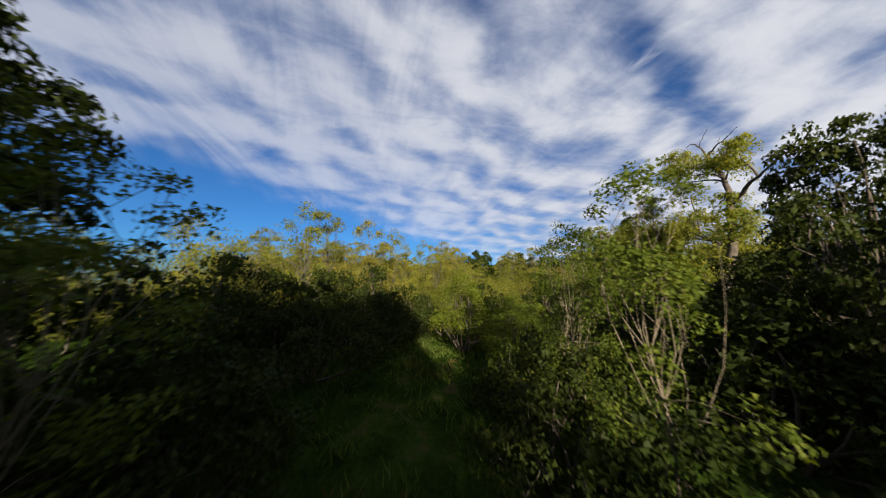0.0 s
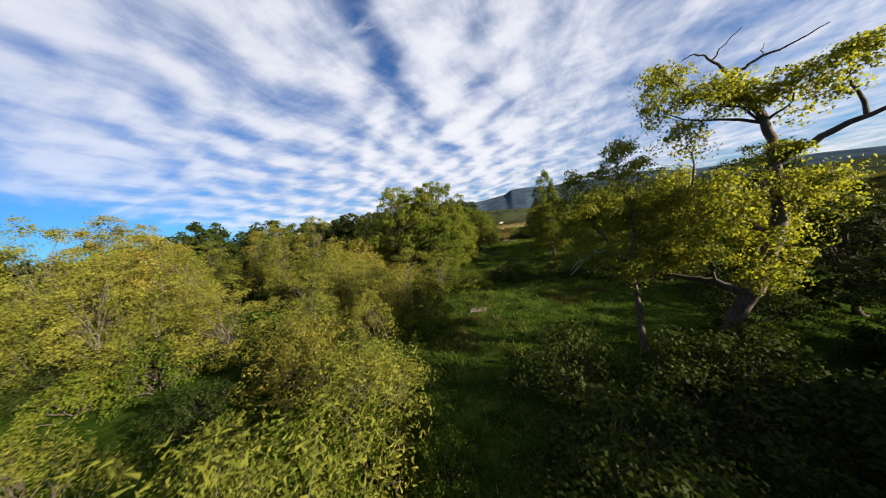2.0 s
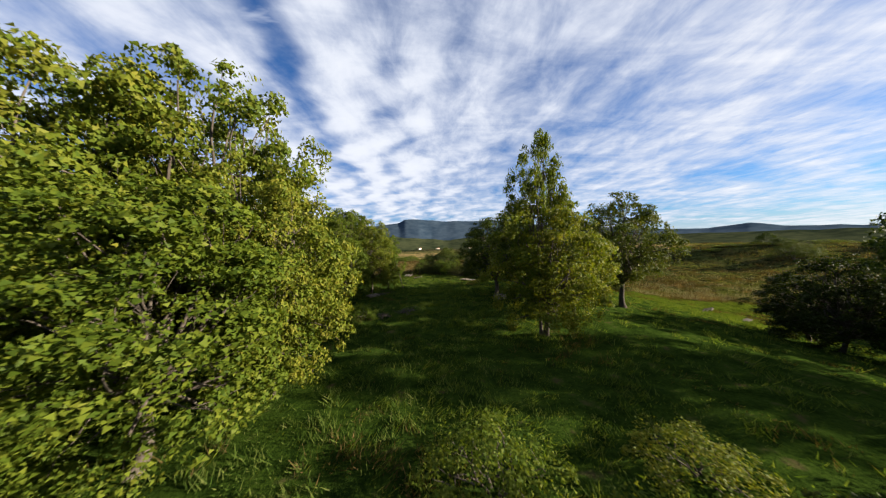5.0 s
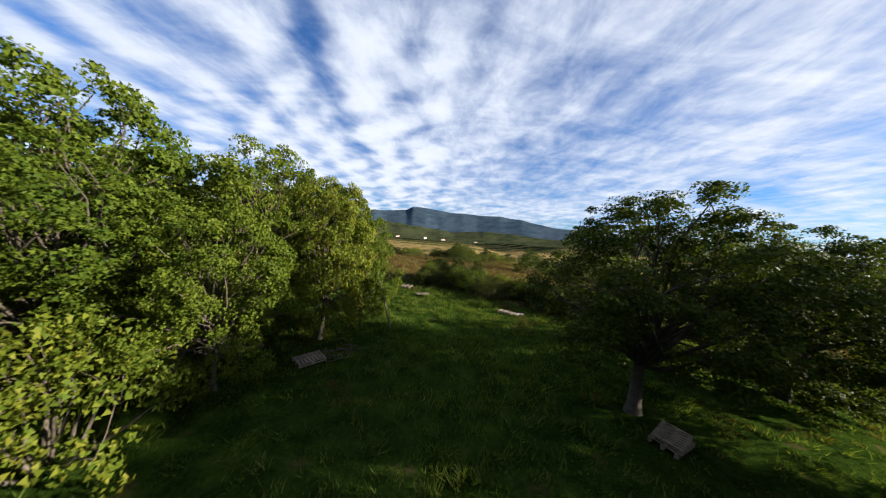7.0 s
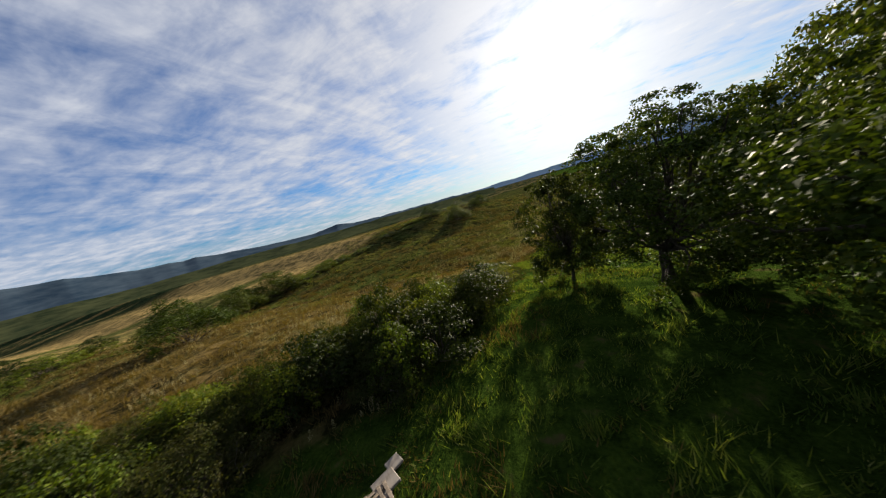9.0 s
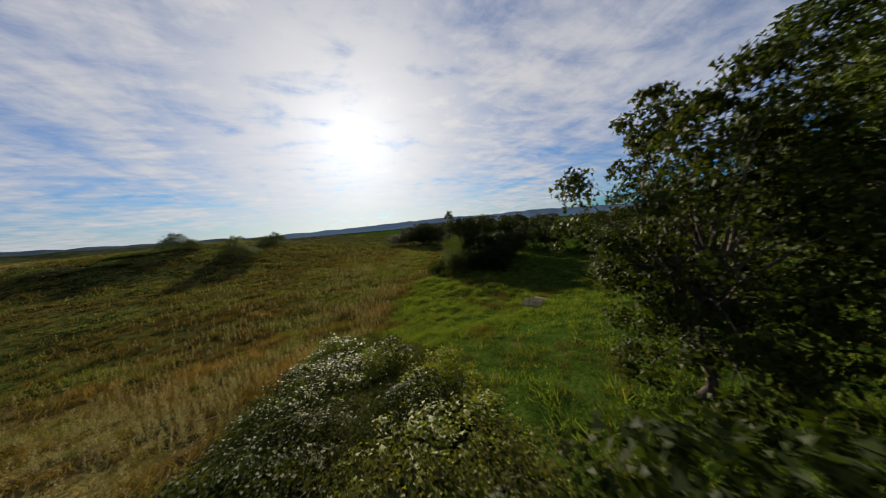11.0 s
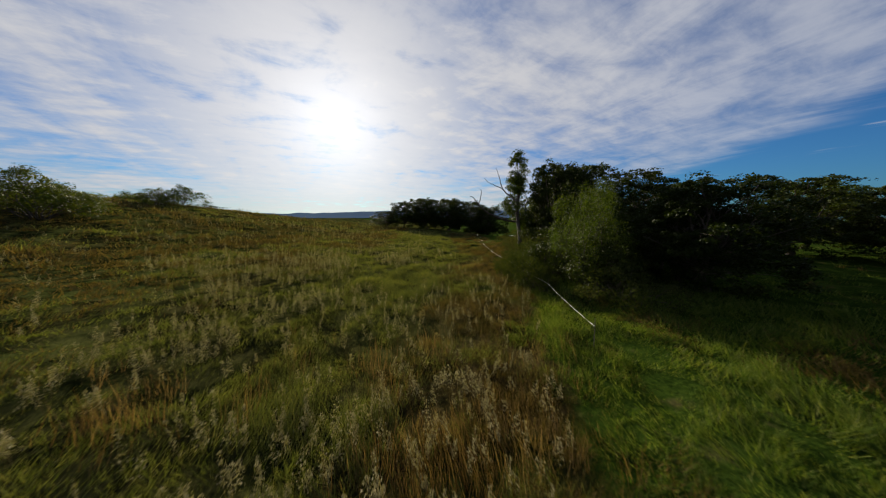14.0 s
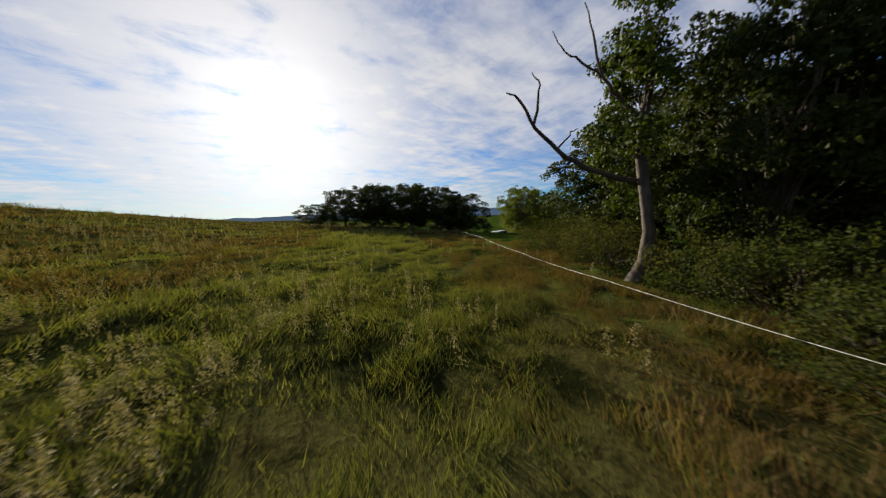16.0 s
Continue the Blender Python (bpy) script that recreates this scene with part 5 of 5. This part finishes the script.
def build_seed_heads():
    """Weeds with upright feathery heads standing over the dry grass."""
    rng = np.random.default_rng(53)
    line = [(-10.2, 79.9), (6.8, 73.1), (15.3, 69.7), (23.8, 68), (30.6, 64.6), (40.8, 61.2), (51, 68), (59.5, 69.7)]
    c = np.concatenate([strew(rng, 5200, -44, 93, 37, 119, line, 1.8), strew(rng, 6500, 0, 40, 58, 88, [(6, 74), (9, 73), (14, 72), (19, 71), (24, 70), (30, 68), (35, 66)], 2.4), strew(rng, 2600, -32, 4, 72, 104, [(-18, 82), (-10, 78), (-3, 76), (2, 76)], 1.8)])
    thick = field(c[:, 0], c[:, 1], 2.2, 31)
    off = north_of_edge(c[:, 0], c[:, 1])
    c = c[(off > 0.3) & (thick + rng.normal(size=len(c)) * 0.15 > 0.42) & ((c[:, 0] < 23) | (rng.random(len(c)) < 0.35) | (off > 9))]
    n = 80
    z0 = lie(c[:, 0], c[:, 1])
    tall = rng.uniform(0.28, 0.75, len(c))
    t = rng.uniform(0.25, 1.0, (len(c), n))
    tilt = rng.normal(size=(len(c), 2)) * 0.14 + np.array([0.08, 0])
    wide = rng.uniform(0.022, 0.06, (len(c), 1)) * (1.4 - t)
    pts = np.stack([c[:, :1] + t * tall[:, None] * tilt[:, :1] + rng.normal(size=(len(c), n)) * wide, c[:, 1:] + t * tall[:, None] * tilt[:, 1:] + rng.normal(size=(len(c), n)) * wide, z0[:, None] + t * tall[:, None]], -1).reshape(-1, 3)
    leaves = leaf_blades(rng, pts, 0.036, 0.015, -1.2)
    k = len(c)
    w = np.array([0.004, 0, 0])
    base = np.stack([c[:, 0], c[:, 1], z0], 1)
    topp = np.stack([c[:, 0] + tall * tilt[:, 0], c[:, 1] + tall * tilt[:, 1], z0 + tall], 1)
    stalk = (np.stack([base - w, base + w, topp + w * 0.5, topp - w * 0.5], 1).reshape(-1, 3), np.arange(4 * k).reshape(k, 4))
    me = two_tone("seed_heads", leaves, stalk, M_SEED, M_DRY)
    tagged(part("seed_heads", me, M_SEED), "pale feathery weeds and seed heads over the dry meadow", "weeds", kind="stuff")


build_green_grass()
build_dry_grass()
build_brown_stalks()
build_seed_heads()
